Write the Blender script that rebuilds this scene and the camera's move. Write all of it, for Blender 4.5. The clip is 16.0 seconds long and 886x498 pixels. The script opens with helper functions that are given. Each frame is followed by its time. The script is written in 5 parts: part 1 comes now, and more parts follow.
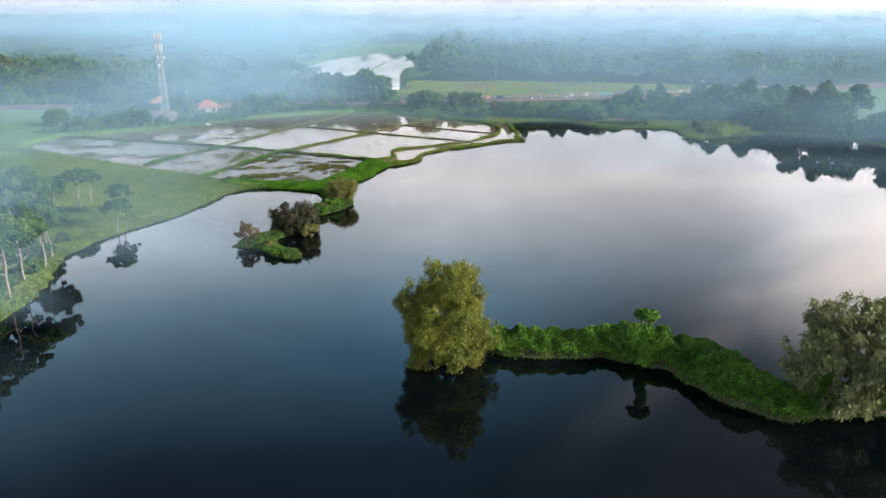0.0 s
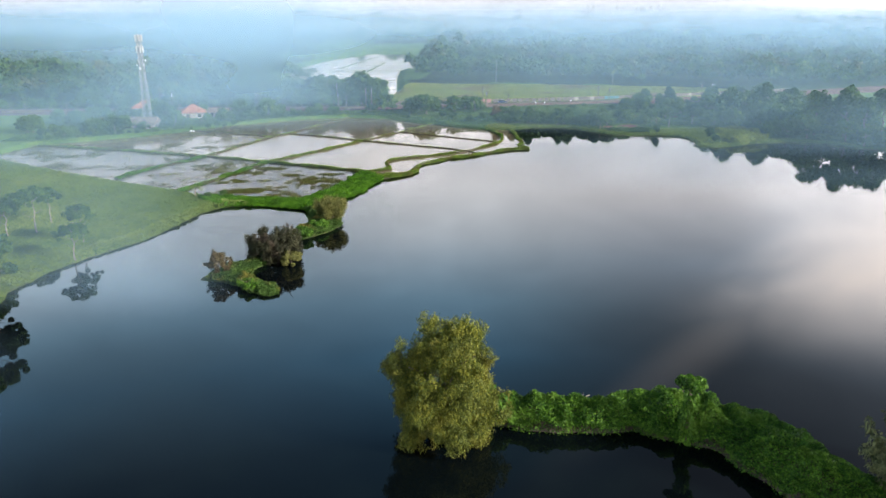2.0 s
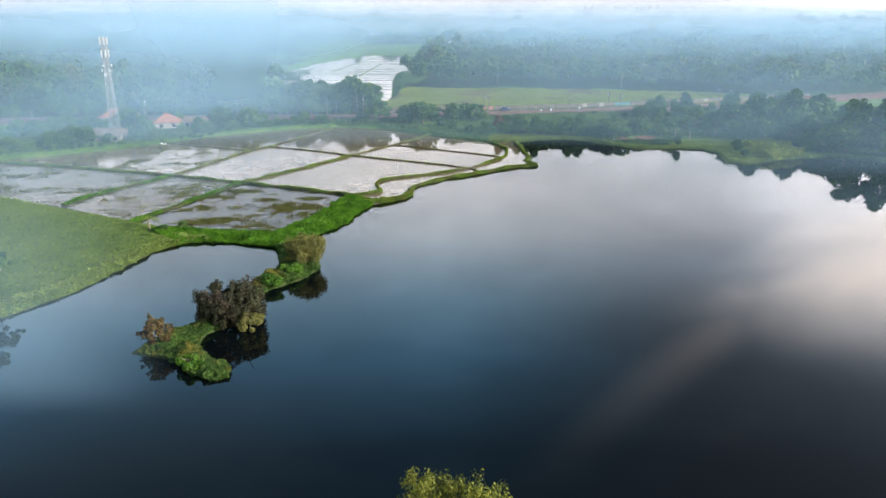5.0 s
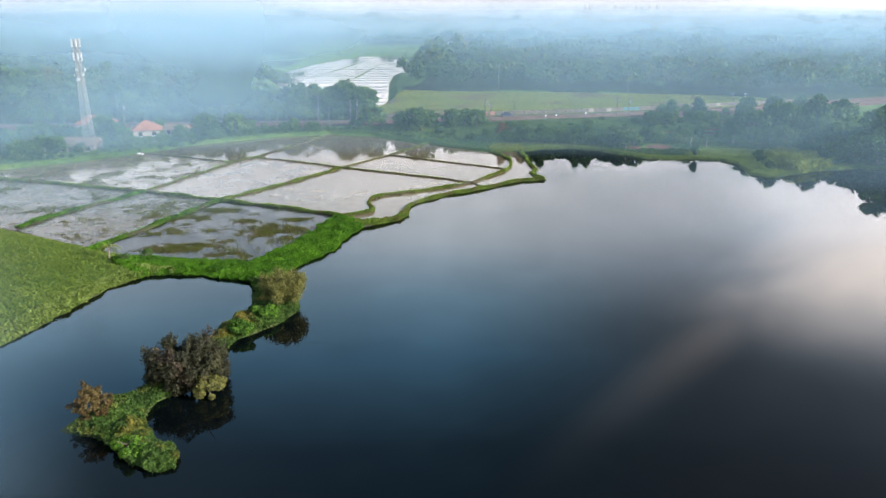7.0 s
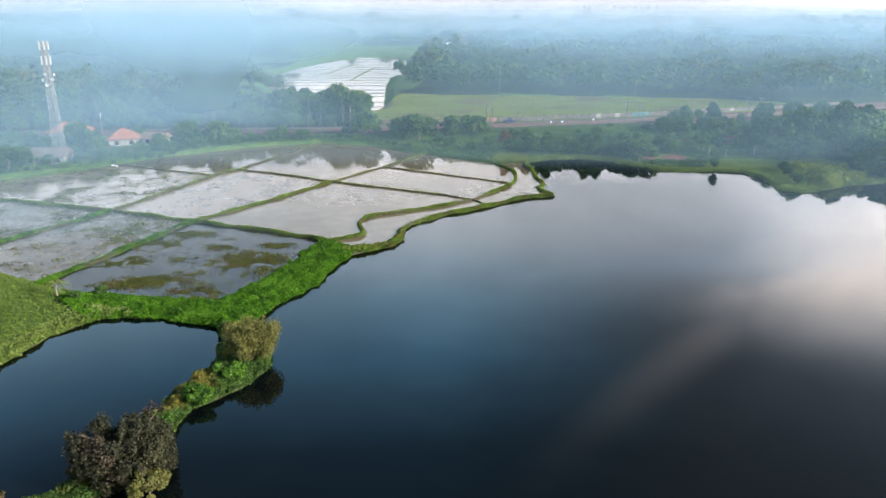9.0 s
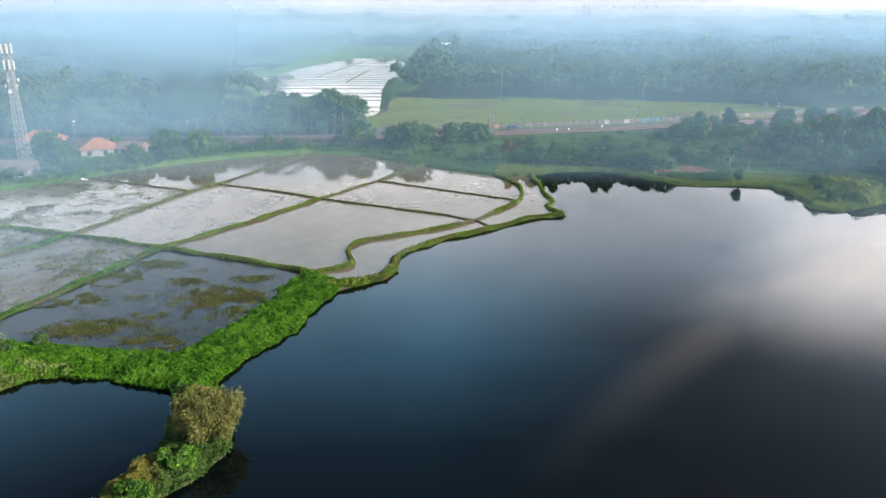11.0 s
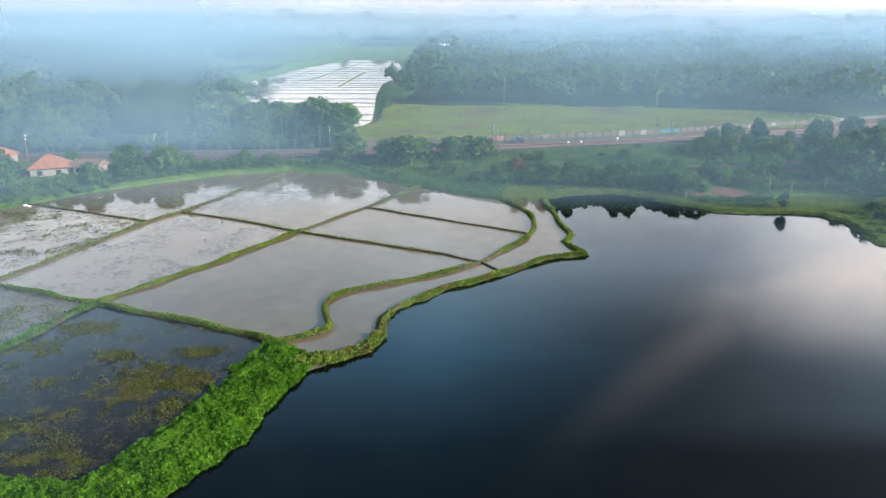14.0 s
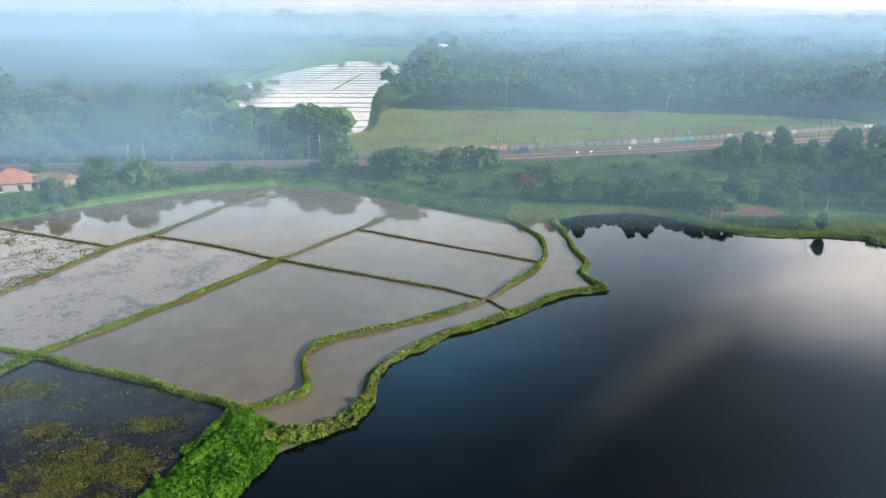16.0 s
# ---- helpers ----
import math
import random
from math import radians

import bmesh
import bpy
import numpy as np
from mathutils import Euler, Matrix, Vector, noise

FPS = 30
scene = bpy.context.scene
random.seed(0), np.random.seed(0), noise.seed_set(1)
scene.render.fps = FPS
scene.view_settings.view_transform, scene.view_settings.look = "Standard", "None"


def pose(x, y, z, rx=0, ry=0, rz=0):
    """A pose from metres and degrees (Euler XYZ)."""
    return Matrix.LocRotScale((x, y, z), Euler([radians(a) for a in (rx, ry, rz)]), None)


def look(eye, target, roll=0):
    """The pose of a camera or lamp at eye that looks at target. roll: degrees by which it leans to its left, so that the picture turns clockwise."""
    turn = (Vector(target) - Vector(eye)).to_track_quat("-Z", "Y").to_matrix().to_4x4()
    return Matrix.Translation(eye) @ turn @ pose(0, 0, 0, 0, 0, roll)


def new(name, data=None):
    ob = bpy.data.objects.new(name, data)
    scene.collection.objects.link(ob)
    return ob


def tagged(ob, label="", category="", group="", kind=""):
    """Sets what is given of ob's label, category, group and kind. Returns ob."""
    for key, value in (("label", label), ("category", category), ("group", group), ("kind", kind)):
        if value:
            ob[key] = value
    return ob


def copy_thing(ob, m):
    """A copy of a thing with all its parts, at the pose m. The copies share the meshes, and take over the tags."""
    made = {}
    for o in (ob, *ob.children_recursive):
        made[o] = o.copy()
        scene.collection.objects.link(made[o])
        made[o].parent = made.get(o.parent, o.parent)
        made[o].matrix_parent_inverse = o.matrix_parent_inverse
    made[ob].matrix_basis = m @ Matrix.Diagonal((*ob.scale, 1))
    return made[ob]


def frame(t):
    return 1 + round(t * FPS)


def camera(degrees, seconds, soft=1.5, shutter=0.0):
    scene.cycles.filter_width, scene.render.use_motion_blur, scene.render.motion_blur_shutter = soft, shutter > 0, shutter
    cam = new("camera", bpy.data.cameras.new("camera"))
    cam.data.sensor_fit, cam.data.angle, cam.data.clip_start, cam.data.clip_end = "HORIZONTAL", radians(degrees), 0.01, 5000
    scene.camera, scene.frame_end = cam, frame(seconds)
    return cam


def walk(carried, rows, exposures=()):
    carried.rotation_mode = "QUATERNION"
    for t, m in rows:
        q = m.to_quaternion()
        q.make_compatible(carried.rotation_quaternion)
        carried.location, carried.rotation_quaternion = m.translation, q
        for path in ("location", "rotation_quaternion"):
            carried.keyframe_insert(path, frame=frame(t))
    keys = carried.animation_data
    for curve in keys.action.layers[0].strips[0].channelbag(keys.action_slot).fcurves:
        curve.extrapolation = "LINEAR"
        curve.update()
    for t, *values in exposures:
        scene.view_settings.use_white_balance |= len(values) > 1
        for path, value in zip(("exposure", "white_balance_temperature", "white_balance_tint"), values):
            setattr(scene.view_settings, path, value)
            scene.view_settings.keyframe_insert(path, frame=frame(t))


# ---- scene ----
import itertools

# ---- camera: a level flight over the lake towards the paddies ----
cam = camera(62.3, 16.0, soft=1.6)
ROLL = 0.14
ROWS = [  # seconds, x, y, z, pitch, yaw
    (0.0, 0.00, 0.00, 38.00, -17.792, -0.000),
    (0.5, 0.01, 3.91, 38.02, -17.795, -0.023),
    (1.0, 0.01, 7.86, 38.03, -17.798, -0.047),
    (1.5, 0.02, 11.89, 38.05, -17.801, -0.071),
    (2.0, 0.02, 15.88, 38.06, -17.804, -0.094),
    (2.5, 0.03, 19.99, 38.08, -17.807, -0.119),
    (3.0, 0.04, 24.12, 38.10, -17.810, -0.144),
    (3.5, 0.04, 28.21, 38.11, -17.813, -0.168),
    (4.0, 0.05, 32.33, 38.13, -17.816, -0.193),
    (6.5, 0.08, 53.12, 38.21, -17.831, -0.319),
    (7.0, 0.09, 57.26, 38.23, -17.834, -0.344),
    (7.5, 0.10, 61.42, 38.25, -17.838, -0.369),
    (8.0, 0.10, 65.54, 38.26, -17.841, -0.395),
    (8.5, 0.11, 69.63, 38.28, -17.844, -0.420),
    (9.0, 0.12, 73.74, 38.30, -17.847, -0.445),
    (11.5, 0.15, 94.22, 38.38, -17.862, -0.572),
    (12.0, 0.15, 98.34, 38.40, -17.865, -0.597),
    (12.5, 0.16, 102.48, 38.41, -17.868, -0.623),
    (13.0, 0.17, 106.60, 38.43, -17.871, -0.649),
    (13.5, 0.17, 110.76, 38.45, -17.874, -0.675),
    (14.0, 0.18, 114.84, 38.46, -17.877, -0.701),
    (14.5, 0.19, 118.86, 38.48, -17.880, -0.726),
    (15.0, 0.19, 122.84, 38.50, -17.883, -0.751),
    (15.5, 0.20, 126.87, 38.51, -17.886, -0.777),
    (16.0, 0.21, 130.85, 38.53, -17.889, -0.802),
]
walk(cam, [(t, pose(x, y, z, 90 + pitch, 0, yaw) @ pose(0, 0, 0, 0, 0, ROLL)) for t, x, y, z, pitch, yaw in ROWS])

# ---- world, sun, exposure ----
scene.view_settings.exposure = 1.06
SKY = 0.08
SUN_AZ, SUN_EL = 112.0, 22.0          # degrees to the right of the flight, above the horizon

world = bpy.data.worlds.new("hazy_morning_sky")
scene.world = world
world.use_nodes = True


class Nodes:
    """A short way to write node trees."""

    def __init__(self, tree):
        self.tree = tree
        tree.nodes.clear()

    def add(self, kind, inputs=None, **props):
        n = self.tree.nodes.new(kind)
        if "operation" in props:
            n.operation, n.use_clamp = props["operation"], props["clamp"]
        if "interpolation" in props:
            n.interpolation_type = props["interpolation"]
        if "layer" in props:
            n.layer_name = props["layer"]
        for k, v in (inputs or {}).items():
            if isinstance(v, bpy.types.NodeSocket):
                self.tree.links.new(v, n.inputs[k])
            elif v is not None:
                n.inputs[k].default_value = v
        return n

    def math(self, op, a, b=None, clamp=False):
        n = self.add("ShaderNodeMath", {0: a, 1: b}, operation=op, clamp=clamp)
        return n.outputs[0]

    def ramp(self, fac, stops, interp="LINEAR"):
        n = self.add("ShaderNodeValToRGB", {0: fac})
        n.color_ramp.interpolation = interp
        els = n.color_ramp.elements
        while len(els) < len(stops):
            els.new(0.5)
        for e, (p, c) in zip(els, stops):
            e.position = p
            e.color = (*c, 1) if isinstance(c, tuple) else (c, c, c, 1)
        return n.outputs[0]

    def noise(self, vec, scale, detail=3.0, rough=0.5, distort=0.0):
        return self.add("ShaderNodeTexNoise", {"Vector": vec, "Scale": scale, "Detail": detail, "Roughness": rough, "Distortion": distort}).outputs[0]

    def mix(self, fac, a, b):
        n = self.add("ShaderNodeMix")
        n.data_type = "RGBA"
        for i, v in ((0, fac), (6, a), (7, b)):
            if isinstance(v, bpy.types.NodeSocket):
                self.tree.links.new(v, n.inputs[i])
            else:
                n.inputs[i].default_value = (*v, 1) if isinstance(v, tuple) else v
        return n.outputs[2]

    def smooth(self, v, lo, hi, out_lo=0.0, out_hi=1.0):
        n = self.add("ShaderNodeMapRange", {0: v, 1: lo, 2: hi, 3: out_lo, 4: out_hi}, interpolation="SMOOTHSTEP")
        return n.outputs[0]


w = Nodes(world.node_tree)
sky = w.add("ShaderNodeTexSky")
sky.sky_type, sky.sun_disc, sky.sun_elevation, sky.sun_rotation = "NISHITA", False, radians(SUN_EL), radians(SUN_AZ)
sky.air_density, sky.dust_density, sky.ozone_density = 1.0, 0.6, 2.0
direct = w.add("ShaderNodeTexCoord").outputs["Generated"]
split = w.add("ShaderNodeSeparateXYZ", {0: direct})
up, side = split.outputs[2], split.outputs[0]
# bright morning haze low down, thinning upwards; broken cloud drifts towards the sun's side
flat = w.add("ShaderNodeMapping", {"Vector": direct, "Location": (0.35, 0.1, 0.0), "Rotation": (0, 0, radians(35)), "Scale": (1.0, 2.2, 2.6)}).outputs[0]
drift = w.noise(flat, 1.7, 4.0, 0.5, 0.4)
fine = w.noise(flat, 5.0, 4.0, 0.55, 0.6)
cool = w.ramp(up, [(0.0, (0.37, 0.355, 0.36)), (0.03, (0.42, 0.40, 0.405)), (0.05, (0.64, 0.59, 0.58)), (0.10, (1.1, 0.98, 0.95)), (0.20, (1.10, 1.04, 1.03)), (0.29, (0.90, 1.01, 1.12)), (0.37, (0.51, 0.88, 1.19)), (0.44, (0.25, 0.62, 0.99)), (0.54, (0.050, 0.135, 0.23)), (0.66, (0.011, 0.030, 0.052))])
warm = w.ramp(up, [(0.0, (0.37, 0.355, 0.36)), (0.03, (0.42, 0.40, 0.405)), (0.05, (0.64, 0.58, 0.57)), (0.10, (1.0, 0.89, 0.84)), (0.20, (0.98, 0.93, 0.94)), (0.31, (0.47, 0.56, 0.68)), (0.42, (0.15, 0.165, 0.192)), (0.54, (0.082, 0.087, 0.100))])
haze = w.mix(w.smooth(side, 0.0, 0.36), cool, warm)
uneven = w.smooth(w.math("ADD", w.math("MULTIPLY", drift, 0.6), w.math("MULTIPLY", fine, 0.4)), 0.32, 0.68, 0.98, 1.42)
thick = w.smooth(up, 0.20, 0.46, 1.0, w.smooth(side, -0.25, 0.12, 0.52, 0.72))
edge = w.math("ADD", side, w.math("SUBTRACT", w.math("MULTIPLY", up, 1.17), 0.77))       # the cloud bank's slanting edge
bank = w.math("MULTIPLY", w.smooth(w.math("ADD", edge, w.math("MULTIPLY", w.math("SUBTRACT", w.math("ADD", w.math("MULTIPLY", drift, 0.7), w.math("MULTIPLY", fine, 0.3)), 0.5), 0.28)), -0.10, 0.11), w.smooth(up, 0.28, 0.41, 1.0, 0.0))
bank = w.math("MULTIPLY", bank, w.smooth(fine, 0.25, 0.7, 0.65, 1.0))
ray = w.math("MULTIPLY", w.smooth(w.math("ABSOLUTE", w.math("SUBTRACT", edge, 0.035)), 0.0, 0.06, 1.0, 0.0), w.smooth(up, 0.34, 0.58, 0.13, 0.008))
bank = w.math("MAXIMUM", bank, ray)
wisps = w.math("MULTIPLY", w.smooth(drift, 0.48, 0.70), 0.2)
cover_ = w.math("MAXIMUM", thick, w.math("MULTIPLY", wisps, w.smooth(up, 0.35, 0.6, 1.0, 0.3)))
b1 = w.add("ShaderNodeBackground", {"Color": sky.outputs[0], "Strength": SKY})
uneven = w.math("MULTIPLY", uneven, w.smooth(side, 0.30, 0.52, 1.0, 1.6))
uneven = w.math("MULTIPLY", uneven, w.smooth(up, 0.30, 0.42, 1.0, w.smooth(side, -0.04, 0.10, 1.0, 0.74)))
uneven = w.math("MULTIPLY", uneven, w.smooth(up, 0.40, 0.54, 1.0, w.smooth(side, -0.42, -0.10, 0.36, 1.0)))
b2 = w.add("ShaderNodeBackground", {"Color": haze, "Strength": uneven})
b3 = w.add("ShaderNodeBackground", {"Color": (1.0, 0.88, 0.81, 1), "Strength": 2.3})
both = w.add("ShaderNodeMixShader", {0: cover_, 1: b1.outputs[0], 2: b2.outputs[0]})
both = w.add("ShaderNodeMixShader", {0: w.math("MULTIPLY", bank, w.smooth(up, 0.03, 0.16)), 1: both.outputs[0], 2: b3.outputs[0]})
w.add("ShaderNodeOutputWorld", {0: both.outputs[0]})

sun = new("sun", bpy.data.lights.new("sun", "SUN"))
sun.data.energy, sun.data.angle, sun.data.color = 4.2, radians(5.0), (1.0, 0.93, 0.84)
az, el = radians(SUN_AZ), radians(SUN_EL)
sun_way = Vector((math.sin(az) * math.cos(el), math.cos(az) * math.cos(el), math.sin(el)))
sun.matrix_world = look(sun_way * 200, (0, 0, 0))


# ---- materials ----
def material(name):
    m = bpy.data.materials.new(name)
    m.use_nodes = True
    return m, Nodes(m.node_tree)


def finish(n, color, rough=0.7, bump=None, strength=0.3, distance=0.1, metal=0.0, spec=0.5, extra=None):
    ins = {"Base Color": color if isinstance(color, bpy.types.NodeSocket) else (*color, 1), "Roughness": rough, "Metallic": metal, "Specular IOR Level": spec}
    if bump is not None:
        ins["Normal"] = n.add("ShaderNodeBump", {"Strength": strength, "Distance": distance, "Height": bump}).outputs[0]
    p = n.add("ShaderNodeBsdfPrincipled", {**ins, **(extra or {})})
    n.add("ShaderNodeOutputMaterial", {0: p.outputs[0]})
    return p


def place(n):
    return n.add("ShaderNodeNewGeometry").outputs["Position"]


def plain(name, color, rough=0.7, metal=0.0, grain=3.0, vary=0.25):
    """A simple painted or weathered surface with blotches at two scales."""
    m, n = material(name)
    pos = n.add("ShaderNodeTexCoord").outputs["Object"]
    a = n.math("ADD", n.math("MULTIPLY", n.noise(pos, grain, 4), 0.6), n.math("MULTIPLY", n.noise(pos, grain * 7, 3), 0.4))
    dark = tuple(c * (1 - vary * 1.4) for c in color)
    light = tuple(min(1, c * (1 + vary)) for c in color)
    finish(n, n.ramp(a, [(0.3, dark), (0.7, light)]), rough, a, 0.25, 0.02, metal)
    return m


def foliage(name, dark, mid, light, patch=0.25, through_light=0.3, tint=None, own_leaf=0.34):
    """Leaves: colour varies leaf by leaf and in broad patches; some light passes through."""
    m, n = material(name)
    geo = n.add("ShaderNodeNewGeometry")
    each = geo.outputs["Random Per Island"]
    broad = n.noise(geo.outputs["Position"], patch, 3)
    own = n.add("ShaderNodeObjectInfo").outputs["Random"]
    f = n.math("ADD", n.math("MULTIPLY", n.math("SUBTRACT", each, 0.5), own_leaf), n.math("MULTIPLY", broad, 0.75))
    f = n.math("ADD", n.math("ADD", f, 0.03), n.math("MULTIPLY", own, 0.12))
    col = n.ramp(f, [(0.15, dark), (0.45, mid), (0.85, light)])
    if tint:
        col = n.mix(n.smooth(n.noise(geo.outputs["Position"], patch * 0.7, 2), 0.5, 0.68), col, tint)
    p = n.add("ShaderNodeBsdfPrincipled", {"Base Color": col, "Roughness": 0.6, "Specular IOR Level": 0.25})
    t = n.add("ShaderNodeBsdfTranslucent", {"Color": col})
    s = n.add("ShaderNodeMixShader", {0: through_light, 1: p.outputs[0], 2: t.outputs[0]})
    n.add("ShaderNodeOutputMaterial", {0: s.outputs[0]})
    return m


LEAF_SPIT = foliage("creeper_leaves", (0.012, 0.042, 0.005), (0.055, 0.145, 0.014), (0.17, 0.33, 0.032), 0.5, tint=(0.10, 0.20, 0.02), own_leaf=0.6)
LEAF_BANK = foliage("bank_leaves", (0.008, 0.040, 0.002), (0.042, 0.138, 0.005), (0.125, 0.29, 0.012), 0.4, tint=(0.10, 0.24, 0.015), own_leaf=0.6)
LEAF_BUND = foliage("bund_grass", (0.042, 0.08, 0.014), (0.12, 0.20, 0.030), (0.28, 0.38, 0.06), 0.35, tint=(0.15, 0.15, 0.045))
LEAF_MEADOW = foliage("meadow_grass", (0.100, 0.160, 0.026), (0.140, 0.208, 0.036), (0.19, 0.255, 0.050), 0.08, tint=(0.20, 0.26, 0.055), own_leaf=0.12)
LEAF_FEATHER = foliage("feathery_yellow_leaves", (0.028, 0.046, 0.010), (0.088, 0.113, 0.018), (0.255, 0.255, 0.030), 0.3, 0.22, tint=(0.16, 0.152, 0.020), own_leaf=0.5)
LEAF_DARK = foliage("dark_leaves", (0.013, 0.016, 0.009), (0.038, 0.041, 0.022), (0.095, 0.096, 0.042), 0.4, tint=(0.075, 0.055, 0.04), own_leaf=0.25)
LEAF_OLIVE = foliage("olive_leaves", (0.07, 0.088, 0.04), (0.165, 0.185, 0.078), (0.30, 0.31, 0.13), 0.5)
LEAF_VASE = foliage("yellowing_olive_leaves", (0.05, 0.06, 0.018), (0.15, 0.155, 0.045), (0.24, 0.235, 0.07), 0.5)
LEAF_RUST = foliage("dry_leaves", (0.035, 0.026, 0.012), (0.09, 0.062, 0.024), (0.18, 0.15, 0.05), 0.5)
LEAF_TREE = foliage("tree_leaves", (0.018, 0.052, 0.014), (0.056, 0.118, 0.03), (0.14, 0.21, 0.055), 0.12, tint=(0.03, 0.075, 0.03))
LEAF_FOREST = foliage("forest_leaves", (0.014, 0.040, 0.014), (0.046, 0.100, 0.03), (0.13, 0.20, 0.06), 0.11, tint=(0.085, 0.10, 0.045), own_leaf=0.22)
LEAF_SCRUB = foliage("scrub_leaves", (0.026, 0.066, 0.022), (0.072, 0.142, 0.040), (0.16, 0.24, 0.065), 0.07, tint=(0.045, 0.105, 0.042), own_leaf=0.25)
LEAF_LEA = foliage("lea_grass", (0.20, 0.25, 0.055), (0.27, 0.32, 0.07), (0.34, 0.36, 0.10), 0.05, tint=(0.26, 0.23, 0.09), own_leaf=0.15)
LEAF_ISLET = foliage("islet_leaves", (0.022, 0.05, 0.010), (0.055, 0.115, 0.022), (0.13, 0.215, 0.04), 0.4, tint=(0.20, 0.18, 0.035))
LEAF_LOBE = foliage("pale_lobe_creepers", (0.10, 0.14, 0.02), (0.16, 0.21, 0.035), (0.26, 0.30, 0.055), 0.10, own_leaf=0.15)
LEAF_STRIP = foliage("shore_strip_grass", (0.09, 0.145, 0.030), (0.15, 0.215, 0.048), (0.23, 0.29, 0.07), 0.15, own_leaf=0.15)
LEAF_PALM = foliage("palm_leaves", (0.03, 0.06, 0.02), (0.08, 0.13, 0.04), (0.16, 0.21, 0.07), 0.4)
LEAF_WEED = foliage("paddy_weed", (0.026, 0.034, 0.008), (0.075, 0.092, 0.018), (0.19, 0.205, 0.042), 0.4, tint=(0.10, 0.092, 0.030), own_leaf=0.6)
BARK = plain("bark", (0.16, 0.13, 0.10), 0.9, grain=2.0)
PALE_BARK = plain("pale_bark", (0.24, 0.205, 0.165), 0.9, grain=2.0)
CONCRETE = plain("concrete", (0.125, 0.108, 0.095), 0.85, grain=0.7)
STEEL = plain("galvanised_steel", (0.27, 0.27, 0.27), 0.5, 0.4, grain=1.0, vary=0.15)
WHITE = plain("white_paint", (0.80, 0.79, 0.76), 0.6, grain=1.0, vary=0.08)
PALE_PAINT = plain("weathered_white_paint", (0.50, 0.50, 0.49), 0.6, grain=1.0, vary=0.1)
TILE = plain("orange_roof_tile", (0.30, 0.125, 0.075), 0.85, grain=0.8, vary=0.3)
RUST_ROOF = plain("weathered_roof", (0.17, 0.115, 0.085), 0.8, grain=0.5, vary=0.3)
PLASTER = plain("plaster", (0.26, 0.235, 0.20), 0.85, grain=0.6, vary=0.2)
DARK_GLASS = plain("dark_glass", (0.03, 0.035, 0.04), 0.15, grain=1.0)
BALLAST = plain("rail_ballast", (0.075, 0.044, 0.036), 0.95, grain=0.9, vary=0.35)
RAIL = plain("rail_steel", (0.16, 0.11, 0.09), 0.6, 0.4, grain=2.0)
ASPHALT = plain("pale_road", (0.105, 0.088, 0.078), 0.9, grain=0.3, vary=0.2)
CAR_BLUE = plain("dark_blue_paint", (0.03, 0.05, 0.12), 0.25, grain=1.0, vary=0.1)
RUBBER = plain("rubber", (0.02, 0.02, 0.02), 0.8)
TEAL = plain("teal_paint", (0.05, 0.16, 0.175), 0.7, grain=0.8)
TERRA = plain("faded_red_paint", (0.32, 0.17, 0.14), 0.8, grain=0.8)
FAR_WALL = plain("far_facade", (0.55, 0.52, 0.52), 0.9, grain=0.02)


def ground_material():
    """Grass, bare earth and mud, chosen by the cover that the sheet carries."""
    m, n = material("ground_cover")
    pos = place(n)
    cover = n.add("ShaderNodeSeparateColor", {0: n.add("ShaderNodeVertexColor", layer="cover").outputs[0]})
    fine, mid, broad = n.noise(pos, 3.0, 4), n.noise(pos, 0.25, 4), n.noise(pos, 0.02, 4)
    f = n.math("ADD", n.math("MULTIPLY", fine, 0.35), n.math("MULTIPLY", n.math("ADD", mid, broad), 0.33))
    grass = n.ramp(f, [(0.30, (0.03, 0.07, 0.015)), (0.50, (0.075, 0.15, 0.03)), (0.66, (0.15, 0.20, 0.05))])
    soil = n.ramp(f, [(0.30, (0.085, 0.042, 0.03)), (0.68, (0.20, 0.105, 0.075))])
    mud = n.ramp(f, [(0.30, (0.035, 0.03, 0.025)), (0.68, (0.11, 0.09, 0.07))])
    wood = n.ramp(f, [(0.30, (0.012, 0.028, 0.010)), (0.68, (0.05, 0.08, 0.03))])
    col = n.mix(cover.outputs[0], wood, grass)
    col = n.mix(n.smooth(n.math("ADD", cover.outputs[1], n.math("MULTIPLY", n.math("SUBTRACT", mid, 0.5), 0.5)), 0.35, 0.65), col, soil)
    col = n.mix(cover.outputs[2], col, mud)
    finish(n, col, 0.95, n.math("ADD", fine, n.math("MULTIPLY", mid, 2.0)), 0.6, 0.3, spec=0.2)
    return m


def water_material(name, body, rough, ripple, silt=None, silt_scale=0.15, lo=0.45, hi=0.7, spec=0.5):
    m, n = material(name)
    pos = place(n)
    col = body
    if silt:
        f = n.math("ADD", n.math("MULTIPLY", n.noise(pos, silt_scale, 5, 0.6), 0.58), n.math("MULTIPLY", n.noise(pos, silt_scale * 9, 3), 0.42))
        col = n.mix(n.smooth(f, lo, hi), body, silt)
    wave = n.math("ADD", n.noise(pos, 0.7, 2), n.math("MULTIPLY", n.noise(pos, 0.09, 2), 2.0))
    finish(n, col, rough, wave, ripple, 0.05, spec=spec, extra={"IOR": 1.33})
    return m


